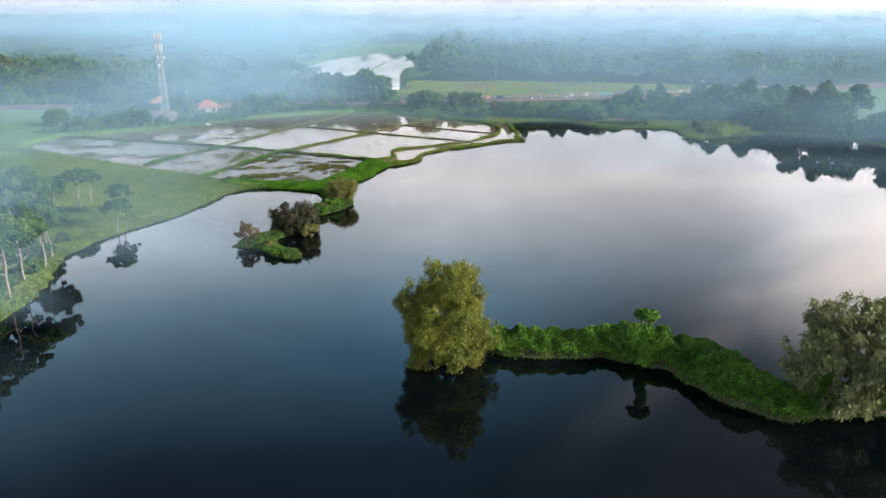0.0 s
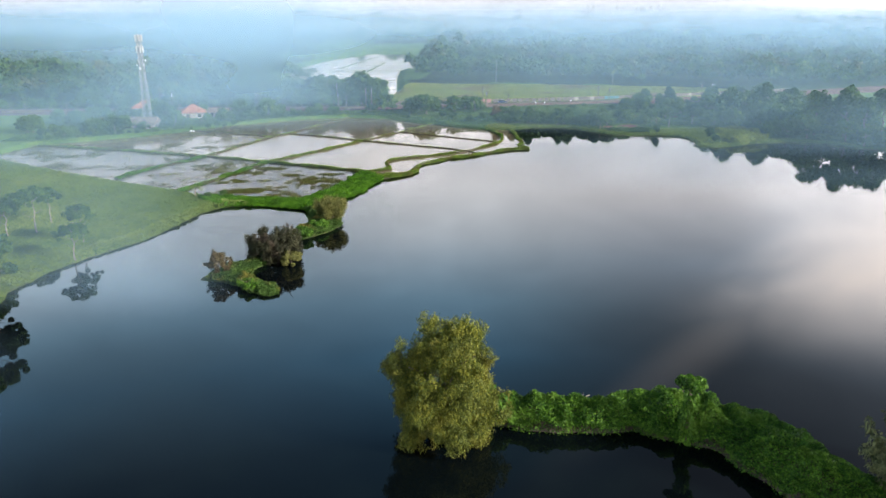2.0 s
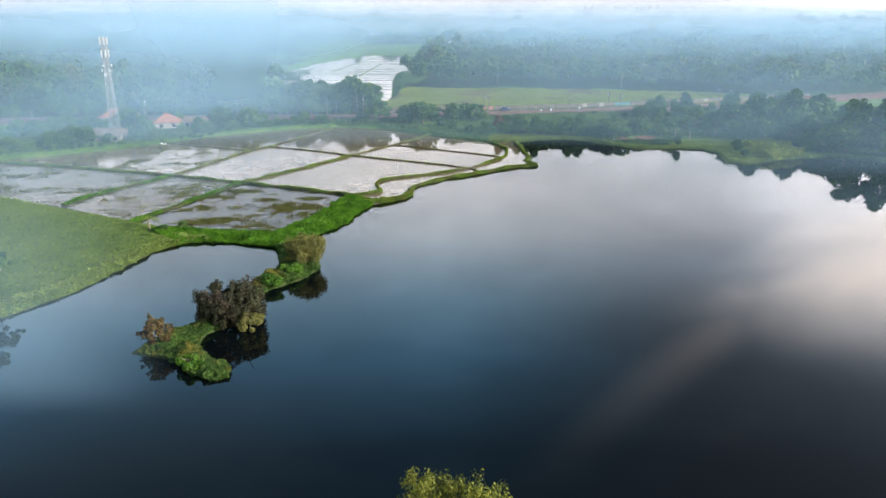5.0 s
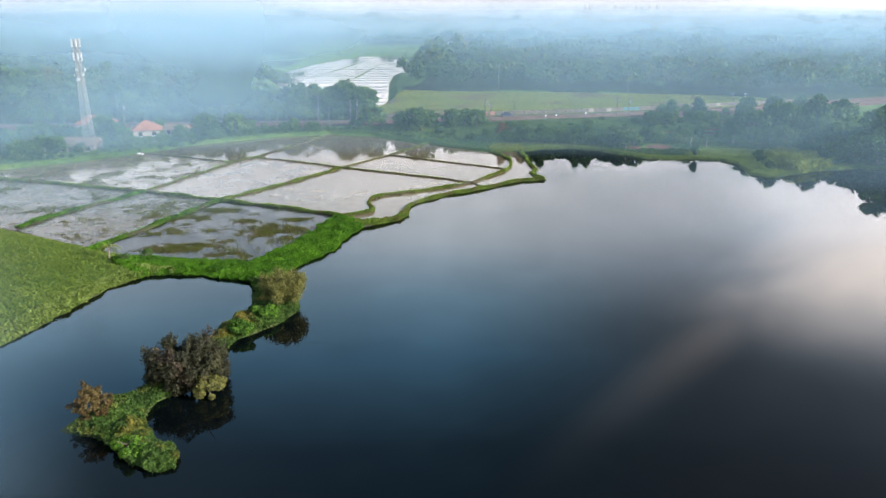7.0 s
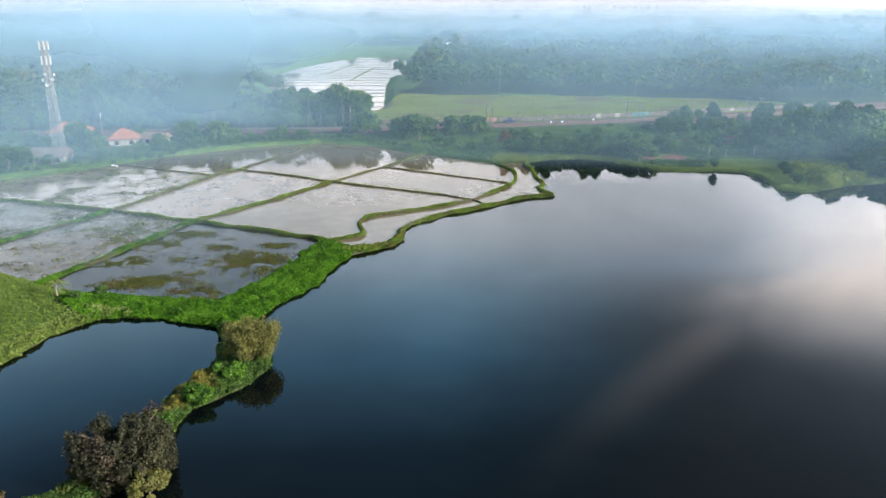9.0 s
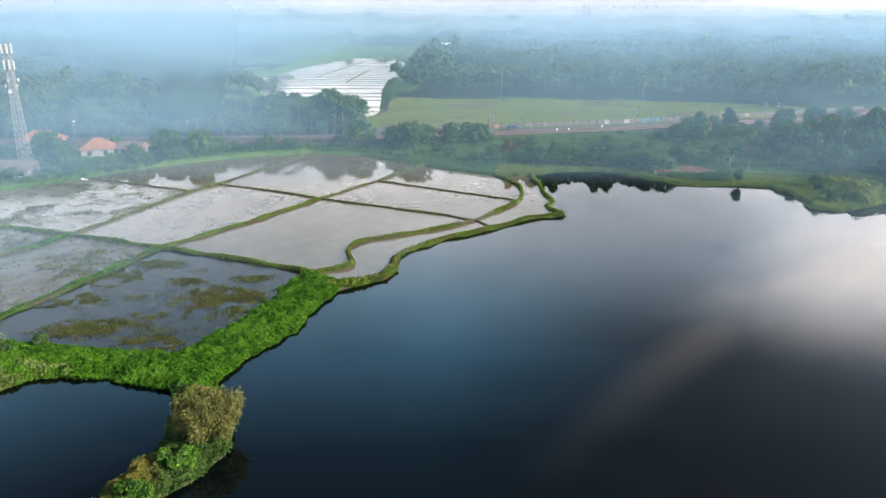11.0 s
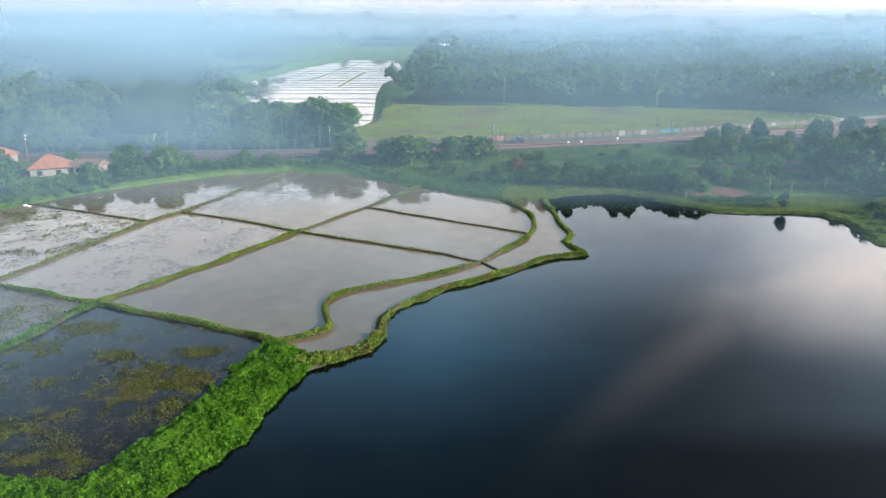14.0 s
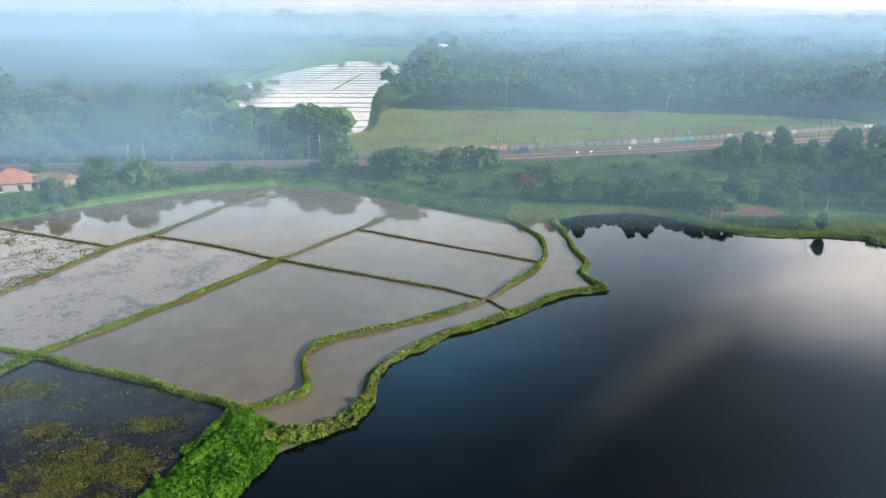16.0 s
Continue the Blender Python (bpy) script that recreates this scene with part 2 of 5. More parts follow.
GROUND = ground_material()
PADDY_WEEDY = water_material("weedy_paddy_water", (0.105, 0.088, 0.072), 0.25, 0.03, (0.055, 0.050, 0.036), 0.3, 0.45, 0.58, spec=0.28)
LAKE = water_material("lake_water", (0.0015, 0.0028, 0.0035), 0.02, 0.008, (0.003, 0.0055, 0.0055), 0.02)
PADDY = water_material("silty_paddy_water", (0.110, 0.086, 0.058), 0.05, 0.008, (0.152, 0.120, 0.081), 0.035, 0.36, 0.70, spec=0.36)
PADDY_STREAK = water_material("streaked_paddy_water", (0.19, 0.150, 0.115), 0.11, 0.02, (0.085, 0.066, 0.050), 0.15, 0.50, 0.59, spec=0.4)
PADDY_DARK = water_material("dark_paddy_water", (0.011, 0.009, 0.008), 0.15, 0.012, (0.030, 0.025, 0.020), 0.4, 0.44, 0.66, spec=0.25)


def haze_sheet_material(name, thick, top, seed, left, right, lo, hi, tone, haze_span=(), y_=0.0):
    """Wood smoke and mist haze, painted as thin bluish colour on a clear sheet, thickest below, in drifts."""
    m, n = material(name)
    pos = place(n)
    xyz = n.add("ShaderNodeSeparateXYZ", {0: pos})
    x, y, z = xyz.outputs
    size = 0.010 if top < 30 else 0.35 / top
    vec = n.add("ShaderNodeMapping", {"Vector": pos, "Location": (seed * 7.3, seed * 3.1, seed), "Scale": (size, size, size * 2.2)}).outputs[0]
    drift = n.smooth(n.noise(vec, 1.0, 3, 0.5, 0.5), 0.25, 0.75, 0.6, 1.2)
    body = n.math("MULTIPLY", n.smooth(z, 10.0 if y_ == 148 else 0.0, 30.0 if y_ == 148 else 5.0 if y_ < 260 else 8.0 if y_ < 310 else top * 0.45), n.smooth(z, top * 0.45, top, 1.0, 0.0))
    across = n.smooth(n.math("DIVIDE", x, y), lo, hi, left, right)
    if haze_span:
        across = n.math("MULTIPLY", n.smooth(x, haze_span[0], haze_span[1]), n.smooth(x, haze_span[2], haze_span[3], 1.0, 0.0))
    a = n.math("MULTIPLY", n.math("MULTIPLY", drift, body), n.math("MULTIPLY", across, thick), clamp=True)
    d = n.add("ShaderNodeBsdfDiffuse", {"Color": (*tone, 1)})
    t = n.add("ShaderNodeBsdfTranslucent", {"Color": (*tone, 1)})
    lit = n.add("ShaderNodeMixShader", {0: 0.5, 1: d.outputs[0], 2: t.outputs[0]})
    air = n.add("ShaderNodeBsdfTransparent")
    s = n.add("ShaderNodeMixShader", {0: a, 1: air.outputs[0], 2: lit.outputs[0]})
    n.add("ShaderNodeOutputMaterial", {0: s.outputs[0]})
    return m


# ---- mesh helpers ----
def link(name, me, mats, parent=None, label="", **tags):
    for m in mats if isinstance(mats, (list, tuple)) else [mats]:
        me.materials.append(m)
    ob = new(name, me)
    ob.parent = parent
    return tagged(ob, label, **tags)


def from_arrays(name, verts, faces, mats, parent=None, label="", smooth=False, **tags):
    """One mesh object from arrays of corners and of faces that all have the same number of corners."""
    verts, faces = np.asarray(verts, np.float32), np.asarray(faces, np.int32)
    me = bpy.data.meshes.new(name)
    k = faces.shape[1]
    me.vertices.add(len(verts)), me.loops.add(faces.size), me.polygons.add(len(faces))
    me.vertices.foreach_set("co", verts.ravel())
    me.loops.foreach_set("vertex_index", faces.ravel())
    me.polygons.foreach_set("loop_start", np.arange(0, faces.size, k, dtype=np.int32))
    me.polygons.foreach_set("use_smooth", np.full(len(faces), smooth))
    me.update(calc_edges=True)
    return link(name, me, mats, parent, label, **tags)


def part(name, bm, mat, parent=None, label="", smooth=False, **tags):
    me = bpy.data.meshes.new(name)
    for f in bm.faces:
        f.smooth = smooth
    bm.to_mesh(me)
    bm.free()
    return link(name, me, mat, parent, label, **tags)


def empty(name, at, label, category, turn=0, group="", kind=""):
    ob = new(name)
    ob.matrix_basis = pose(*at, 0, 0, turn)
    return tagged(ob, label, category, group, kind)


def box(bm, lo, hi, bevel=0.0):
    m = Matrix.LocRotScale([(a + b) / 2 for a, b in zip(lo, hi)], None, [b - a for a, b in zip(lo, hi)])
    r = bmesh.ops.create_cube(bm, size=1, matrix=m)
    if bevel:
        edges = {e for v in r["verts"] for e in v.link_edges}
        bmesh.ops.bevel(bm, geom=list(edges), offset=bevel, segments=2, affect="EDGES")
    return bm


def rod(bm, a, b, r0, r1=None, sides=6):
    a, b = Vector(a), Vector(b)
    d = b - a
    m = Matrix.Translation((a + b) / 2) @ d.to_track_quat("Z", "Y").to_matrix().to_4x4()
    bmesh.ops.create_cone(bm, cap_ends=True, segments=sides, radius1=r0, radius2=r0 if r1 is None else r1, depth=d.length, matrix=m)
    return bm


RNG = np.random.default_rng(7)


def unit(v):
    return v / np.maximum(np.linalg.norm(v, axis=1, keepdims=True), 1e-9)


def leaves(centres, normals, size, long=1.6, rng=RNG, spread=0.6):
    """Pointed leaf quads at the centres, facing roughly along the normals."""
    n = len(centres)
    nrm = unit(normals + spread * rng.normal(size=(n, 3)))
    a = unit(np.cross(nrm, rng.normal(size=(n, 3))))
    b = np.cross(nrm, a)
    s = (size * rng.uniform(0.55, 1.3, (n, 1)))
    v = np.stack([centres - a * s * long / 2, centres + b * s * 0.5 - a * s * 0.1, centres + a * s * long / 2 - nrm * s * 0.15, centres - b * s * 0.5 + a * s * 0.1], 1)
    return v.reshape(-1, 3)


def quads(v):
    return np.arange(len(v), dtype=np.int32).reshape(-1, 4)


def hang(centres, size, long, rng=RNG, fall=0.85):
    """Long narrow leaf strips that droop."""
    n = len(centres)
    down = unit(np.column_stack([rng.normal(0, 0.45, n), rng.normal(0, 0.45, n), np.full(n, -fall)]))
    b = unit(np.cross(down, rng.normal(size=(n, 3))))
    s = size * rng.uniform(0.6, 1.3, (n, 1))
    v = np.stack([centres, centres + b * s * 0.35 + down * s * long * 0.4, centres + down * s * long, centres - b * s * 0.35 + down * s * long * 0.4], 1)
    return v.reshape(-1, 3)


def clumped(rng, n, radii, clumps, clump_r, flat=0.5):
    """Points and normals on many small rounded clumps that together make an uneven crown."""
    c = unit(rng.normal(size=(clumps, 3)))
    c[:, 2] = np.where(c[:, 2] < -flat, -c[:, 2], c[:, 2])
    c = c * np.asarray(radii) * rng.uniform(0.55, 1.0, (clumps, 1))
    k = rng.integers(0, clumps, n)
    d = unit(rng.normal(size=(n, 3)))
    r = clump_r * rng.uniform(0.6, 1.25, clumps)[k]
    p = c[k] + d * (r * rng.uniform(0.75, 1.05, n))[:, None] * [1, 1, 0.8]
    return p, unit(d + 0.4 * unit(c[k]))


def lobed(rng, n, radii, lobes, lobe_r, subs, sub_r, low=-0.8):
    """Points on a crown of big uneven lobes, each made of small hanging clumps."""
    a = np.arange(lobes) * 2.4 + rng.uniform(-0.5, 0.5, lobes)
    z = np.linspace(0.80, low, lobes) + rng.uniform(-0.1, 0.1, lobes)
    r = np.sqrt(np.clip(1 - np.abs(np.clip(z, -0.45, 1)) ** 2.4, 0.05, 1))
    c = np.column_stack([np.cos(a) * r, np.sin(a) * r, z]) * np.asarray(radii) * 0.9
    c[:, :2] *= np.where(z > 0.4, rng.uniform(0.1, 1.0, lobes), rng.uniform(0.4, 1.0, lobes) ** 0.7)[:, None]
    size = lobe_r * rng.uniform(0.75, 1.25, lobes)
    d = unit(rng.normal(size=(lobes * subs, 3)))
    k = np.repeat(np.arange(lobes), subs)
    s = c[k] + d * (size[k] * rng.uniform(0.55, 1.0, lobes * subs))[:, None] * [1, 1, 1.15]
    m = rng.integers(0, len(s), n)
    e = unit(rng.normal(size=(n, 3)))
    p = s[m] + e * (sub_r * rng.uniform(0.3, 1.15, n))[:, None] * [1, 1, 1.2]
    return p, unit(e * 0.6 + d[m] + 0.5 * unit(c[k[m]]))


# ---- the plan: shores, fields and banks ----
SHORE = [(-90, -150), (-72, 0), (-60, 60), (-57, 91), (-58, 100), (-62, 114), (-60, 123), (-57, 130), (-53, 137), (-50, 147), (-48, 157), (-44, 163),
         (-36, 163), (-28, 160), (-26, 155), (-25, 149), (-27.6, 142), (-28.2, 137), (-30, 130), (-32, 126), (-35.5, 121), (-36.5, 119), (-32, 117.7),
         (-29.5, 116.5), (-28, 114), (-25.5, 112.6), (-22.8, 112.6), (-23.6, 114.6), (-25.6, 116.6), (-28.3, 119), (-29, 123.5), (-27, 127), (-26, 132), (-24.7, 139),
         (-21.5, 143), (-18.5, 149), (-19.6, 153), (-22.4, 157.5), (-24, 161), (-22.8, 165), (-20.8, 169.5), (-18.2, 175), (-16, 183), (-14, 190)]
SHORE_EAST = [(-10.4, 191.8), (-7.4, 194.2), (-5.9, 199.2), (-5.9, 204.1), (-4, 208.1), (-1, 211), (2, 215), (6.4, 217), (10.4, 220.4), (14.9, 224.9), (19.3, 228.3),
              (25.8, 230.3), (26.3, 231.3), (24.8, 234.8), (24.3, 237.7), (25.8, 241.7), (24.8, 248.6), (24.8, 259.5), (24.3, 268.4), (31, 272.5), (39, 274), (46, 271),
              (51, 264), (57, 258), (64, 256.5), (72, 256.5), (77, 255), (79.5, 250), (78.5, 242), (77.5, 236), (82.5, 233.5), (86, 235), (97, 241),
              (108, 244), (118, 240), (128, 229), (136, 216), (150, 195), (170, 150), (200, 60), (230, -60), (230, -150)]
SPIT = [(-0.5, 76), (-0.5, 79), (3, 81), (6, 81.5), (14, 80.5), (19, 82), (27, 80), (32, 77), (34, 71), (36, 67.5), (44, 68.6), (46.5, 66.5),
        (44, 64.4), (38, 63.9), (34, 63), (29.4, 66), (27.4, 69.3), (25, 74.3), (19, 77.2), (14, 77.3), (9.5, 77.4), (5, 78.3), (2, 76.3)]
FIELDS = [(-19.8, 196.2), (-25, 178), (-30, 168), (-40, 169.5), (-51, 171), (-59, 176), (-74, 184), (-94.1, 194.2), (-123.9, 214), (-120.9, 234.8), (-112, 239.7), (-101.1, 246.6),
          (-91.2, 254.5), (-84.2, 263.4), (-74.3, 275.3), (-65.4, 282.2), (-51.5, 292.1), (-35.7, 297), (-20.8, 293.1), (-7.9, 281.2), (-3, 279.2), (4, 273.3), (12.9, 266.4), (15.9, 265.4), (23.3, 267.4), (23.3, 259.5),
          (23.8, 248.6), (24.3, 241.7), (22.3, 237.7), (23.8, 233.8), (24.3, 231.3), (18.8, 229.3), (14.4, 225.7), (9.9, 221.9), (5.9, 218.3), (1, 216), (-2, 212),
          (-5.4, 208.1), (-7.4, 204.1), (-7.4, 199.2), (-8.7, 195.4), (-10.9, 193.4), (-14.9, 192.3)]
FAR_FIELDS = [(-105, 518), (-106, 549), (-101, 586), (-98, 641), (-87, 696), (-76, 743), (-54, 782), (-36, 767), (-20, 663), (-20, 561), (-28, 537), (-27, 474), (-24, 424), (-22, 387), (-23, 373), (-29, 368), (-28, 405), (-33, 433), (-64, 424), (-76, 428), (-100, 498)]
RAILWAY = [(-420, 262), (-200, 297), (-110, 307), (-70, 311), (-38, 312.5), (3, 321), (37, 329), (72, 337.5), (132, 358), (220, 395), (420, 490)]
LEA = [(-28, 352), (-20, 338), (3, 340), (72, 349), (130, 364), (150, 380), (150, 394), (134, 403), (93, 411), (52, 419), (4, 420), (-17, 428)]


def inside(px, py, poly):
    odd = np.zeros(px.shape, bool)
    for (x0, y0), (x1, y1) in zip(poly, poly[1:] + poly[:1]):
        if y0 != y1:
            odd ^= ((y0 > py) != (y1 > py)) & (px < (x1 - x0) * (py - y0) / (y1 - y0) + x0)
    return odd


def from_line(px, py, line):
    best = np.full(px.shape, 1e9)
    for (x0, y0), (x1, y1) in zip(line, line[1:]):
        dx, dy = x1 - x0, y1 - y0
        k = np.clip(((px - x0) * dx + (py - y0) * dy) / (dx * dx + dy * dy), 0, 1)
        best = np.minimum(best, np.hypot(px - x0 - k * dx, py - y0 - k * dy))
    return best


def signed(px, py, poly):
    """Distance to the outline, positive inside."""
    d = from_line(px, py, poly + poly[:1])
    return np.where(inside(px, py, poly), d, -d)


WAVES = [(RNG.uniform(-1, 1, 2), RNG.uniform(0, 6.3)) for _ in range(10)]


def rough(px, py, length):
    """Smooth random relief, about -1 to 1."""
    return sum(np.sin((px * w_[0] + py * w_[1]) * 6.3 / length * (0.6 + 0.25 * i) + p) for i, (w_, p) in enumerate(WAVES)) / 4.0


LATTICE = np.random.default_rng(77).uniform(-1, 1, (128, 128))


def bumps(px, py, length):
    """Soft random bumps of about the given length, -1 to 1."""
    u, v = px / length + 500.3, py / length + 500.7
    i, j = np.floor(u).astype(int), np.floor(v).astype(int)
    f, g = u - i, v - j
    f, g = f * f * (3 - 2 * f), g * g * (3 - 2 * g)
    at = lambda di, dj: LATTICE[(i + di) % 128, (j + dj) % 128]
    return (at(0, 0) * (1 - f) + at(1, 0) * f) * (1 - g) + (at(0, 1) * (1 - f) + at(1, 1) * f) * g


def ease(v, a, b):
    k = np.clip((v - a) / (b - a), 0, 1)
    return k * k * (3 - 2 * k)


LAKE_LINE = SHORE + SHORE_EAST


def ground_height(px, py):
    px, py = np.asarray(px, float), np.asarray(py, float)
    wob = 0.35 * rough(px, py, 7.0)
    land = -signed(px, py, LAKE_LINE) + wob
    isle = signed(px, py, SPIT) + wob
    z = np.clip(land * 0.45, -1.5, 0.45) + 0.012 * np.clip(land - 4, 0, 60) + 0.12 * rough(px, py, 23.0) * ease(land, 1, 6)
    z = np.maximum(z, np.where(isle > -3, np.clip(isle * 0.9, -1.5, 1.7) + 0.5 * rough(px, py, 5.0) * ease(isle, 0.3, 1.5), -1.5))
    fld = signed(px, py, FIELDS)
    z = np.where(fld > -1.5, np.minimum(z, 0.45 + (0.06 - 0.45) * ease(fld, -1.5, 0.0)), z)
    far = signed(px, py, FAR_FIELDS)
    z = np.where(far > -3, z + (0.42 - z) * ease(far, -3, 0), z)
    rail = from_line(px, py, RAILWAY)
    z = z + (1.45 - z) * ease(rail, 15, 10) 
    z = z + 0.8 * ease(py, 330, 420) * (far < -3) + 3.0 * rough(px, py, 400.0) * ease(py, 500, 1200) * (far < -3)
    return z


# ---- ground, one sheet to the horizon ----
def axis(lo, hi, step, far_lo, far_hi, grow=1.16):
    mid = list(np.arange(lo, hi + step / 2, step))
    d, v = step, lo
    while v > far_lo:
        d *= grow
        v -= d
        mid.insert(0, max(v, far_lo))
    d, v = step, hi
    while v < far_hi:
        d *= grow
        v += d
        mid.append(min(v, far_hi))
    return np.array(mid)


def build_ground():
    gx, gy = np.meshgrid(axis(-130, 150, 1.1, -4800, 4800), axis(55, 430, 1.1, -1500, 4850), indexing="xy")
    px, py = gx.ravel(), gy.ravel()
    nx, ny = gx.shape[1], gx.shape[0]
    v = np.column_stack([px, py, ground_height(px, py)])
    i = (np.arange(ny - 1)[:, None] * nx + np.arange(nx - 1)).ravel()
    ob = from_arrays("ground", v, np.column_stack([i, i + 1, i + nx + 1, i + nx]), GROUND, None,
                     "grassy lake land with bare earth and mud", True, category="ground", kind="structure")
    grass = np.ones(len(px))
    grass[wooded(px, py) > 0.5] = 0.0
    soil = np.zeros(len(px))
    for cx, cy, rx, ry in ((65.5, 272, 5, 6), (58, 272, 2.4, 3), (91, 296, 6, 3.5), (100, 305, 14, 3), (75, 300, 10, 2.5), (-16, 345, 5, 6), (118, 400, 22, 4)):
        soil = np.maximum(soil, np.clip(1.35 - np.hypot((px - cx) / rx, (py - cy) / ry), 0, 1))
    soil = np.maximum(soil, ease(from_line(px, py, RAILWAY), 11, 8))
    mud = np.maximum(ease(signed(px, py, FIELDS), -0.6, 0.2), ease(signed(px, py, LAKE_LINE), -0.5, 0.2))
    col = np.column_stack([grass, soil, mud, np.ones(len(px))]).astype(np.float32)
    ob.data.color_attributes.new("cover", "FLOAT_COLOR", "POINT").data.foreach_set("color", col.ravel())
    return ob


LEFT_WOOD = [(-25, 326), (-23, 350), (-34, 358), (-50, 372), (-100, 378), (-135, 430), (-190, 470), (-420, 480), (-420, 290), (-200, 305), (-110, 315), (-70, 319), (-38, 320)]
RIGHT_WOOD = [(-16, 431), (8, 434), (52, 424), (116, 417), (152, 402), (160, 385), (152, 372), (240, 408), (420, 500), (900, 1050), (50, 1080), (34, 720), (-2, 545), (-12, 450)]


def wooded(px, py):
    """1 where trees cover the land, for the far country in uneven patches."""
    a = np.where(inside(px, py, LEFT_WOOD) | inside(px, py, RIGHT_WOOD), 1.0, 0.0)
    patch = rough(px + 0.4 * py, py * 1.8, 330.0) + 0.5 * rough(px, py, 120.0)
    far = (py > 378) & (signed(px, py, FAR_FIELDS) < -6) & (patch > np.where(px < 0, -0.45, -0.1))
    far &= ~inside(px, py, [(-45, 372), (-114, 500), (-100, 745), (-15, 745), (-20, 372)])
    far &= ~inside(px, py, [(-150, 745), (30, 745), (45, 960), (-190, 960)])
    far &= ~((np.abs(px + 165) < 90) & (py < 790) & (py > 650))
    return np.maximum(a, far.astype(float))


ground = build_ground()
from_arrays("lake_water", [(-200, -400, 0), (300, -400, 0), (300, 300, 0), (-200, 300, 0)], [(0, 1, 2, 3)], LAKE, None,
            "still dark lake water mirroring the sky", category="water", kind="structure")


# ---- flooded paddies: water sheets and the bunds between them ----
def outline(name, pts, z, mat, label):
    bm = bmesh.new()
    bm.faces.new([bm.verts.new((x, y, z)) for x, y in pts])
    bmesh.ops.triangulate(bm, faces=bm.faces[:])
    return part(name, bm, mat, None, label, category="paddy", group="flooded paddies", kind="structure")


CLEAR, STREAK, DARK = "flooded paddy with smooth silty water", "flooded paddy with muddy streaked water", "dark flooded paddy with olive weed patches"
outline("paddy_water", [(-46.6, 209.1), (-24.8, 243.7), (7.9, 225.9), (2, 221.9), (-5, 217), (-11.9, 214), (-13.9, 212), (-14.9, 208.1), (-13.9, 204.1), (-12.9, 200.2), (-15.9, 198.2), (-18.8, 196.7)], 0.20, PADDY, CLEAR)
outline("paddy_water", [(-24.8, 243.7), (-13.9, 261.4), (16.8, 242.7), (15.9, 237.7), (10.9, 231.8), (7.9, 225.9)], 0.20, PADDY, CLEAR)
outline("paddy_water", [(-13.9, 261.4), (-3, 279.2), (4, 273.3), (15.9, 265.4), (17.8, 261.4), (19.8, 253.5), (18.8, 245.6), (16.8, 242.7)], 0.20, PADDY, CLEAR)
outline("paddy_water", [(-18.8, 196.7), (-15.9, 198.2), (-12.9, 200.2), (-13.9, 204.1), (-14.9, 208.1), (-13.9, 212), (-11.9, 214), (-5, 217), (2, 221.9), (7.9, 225.9), (10.9, 231.8), (15.9, 237.7), (18.8, 245.6),
                        (19.8, 253.5), (17.8, 261.4), (15.9, 266.4), (23.3, 267.4), (23.8, 248.6), (24.3, 241.7), (22.3, 237.7), (23.8, 231.8), (18.8, 229.3), (14.4, 225.7), (9.9, 221.9), (5.9, 218.3), (1, 216),
                        (-2, 212), (-5.4, 208.1), (-7.4, 204.1), (-7.4, 199.2), (-8.7, 195.2), (-10.9, 193.2), (-14.9, 191.3)], 0.18, PADDY, "narrow silty paddy strip beside the lake")
outline("paddy_water", [(-50.5, 257.5), (-35.7, 298), (-20.8, 294.1), (-7.9, 282.2), (-3, 279.2), (-13.9, 261.4), (-24.8, 243.7)], 0.20, PADDY, CLEAR)
outline("paddy_water", [(-46.6, 209.1), (-65.4, 217), (-54.5, 250.6), (-50.5, 257.5), (-24.8, 243.7)], 0.20, PADDY_STREAK, STREAK)
outline("paddy_water", [(-65.4, 217), (-98.1, 226.8), (-120.9, 234.8), (-112, 239.7), (-101.1, 246.6), (-91.2, 254.5), (-84.2, 264.4), (-54.5, 250.6)], 0.20, PADDY_STREAK, STREAK)
outline("paddy_water", [(-54.5, 250.6), (-84.2, 264.4), (-74.3, 276.3), (-65.4, 283.2), (-51.5, 293.1), (-35.7, 298), (-50.5, 257.5)], 0.20, PADDY, CLEAR)
outline("paddy_water", [(-18.8, 197.2), (-46.6, 209.1), (-59, 175.5), (-51, 170), (-40, 168.5), (-30, 167), (-24.5, 177)], 0.17, PADDY_DARK, DARK)
outline("paddy_water", [(-46.6, 209.1), (-65.4, 217), (-78, 187), (-59, 175.5)], 0.17, PADDY_WEEDY, STREAK)
outline("paddy_water", [(-65.4, 217), (-98.1, 226.8), (-123.9, 234.8), (-123.9, 213), (-94.1, 193.2), (-78, 187)], 0.17, PADDY_WEEDY, STREAK)


def sweep(line, step=0.6):
    pts = [Vector((*p, 0)) for p in line]
    out = []
    for a, b in zip(pts, pts[1:]):
        n = max(1, int((b - a).length / step))
        out += [a.lerp(b, i / n) for i in range(n)]
    return out + [pts[-1]]


def smooth_line(line, times=2):
    for _ in range(times):
        line = [line[0]] + [q for a, b in zip(line, line[1:]) for q in ((a[0] * .75 + b[0] * .25, a[1] * .75 + b[1] * .25), (a[0] * .25 + b[0] * .75, a[1] * .25 + b[1] * .75))] + [line[-1]]
    return line


EARTH = plain("bund_earth", (0.05, 0.045, 0.03), 0.95, grain=1.5, vary=0.35)
bund_count = itertools.count()


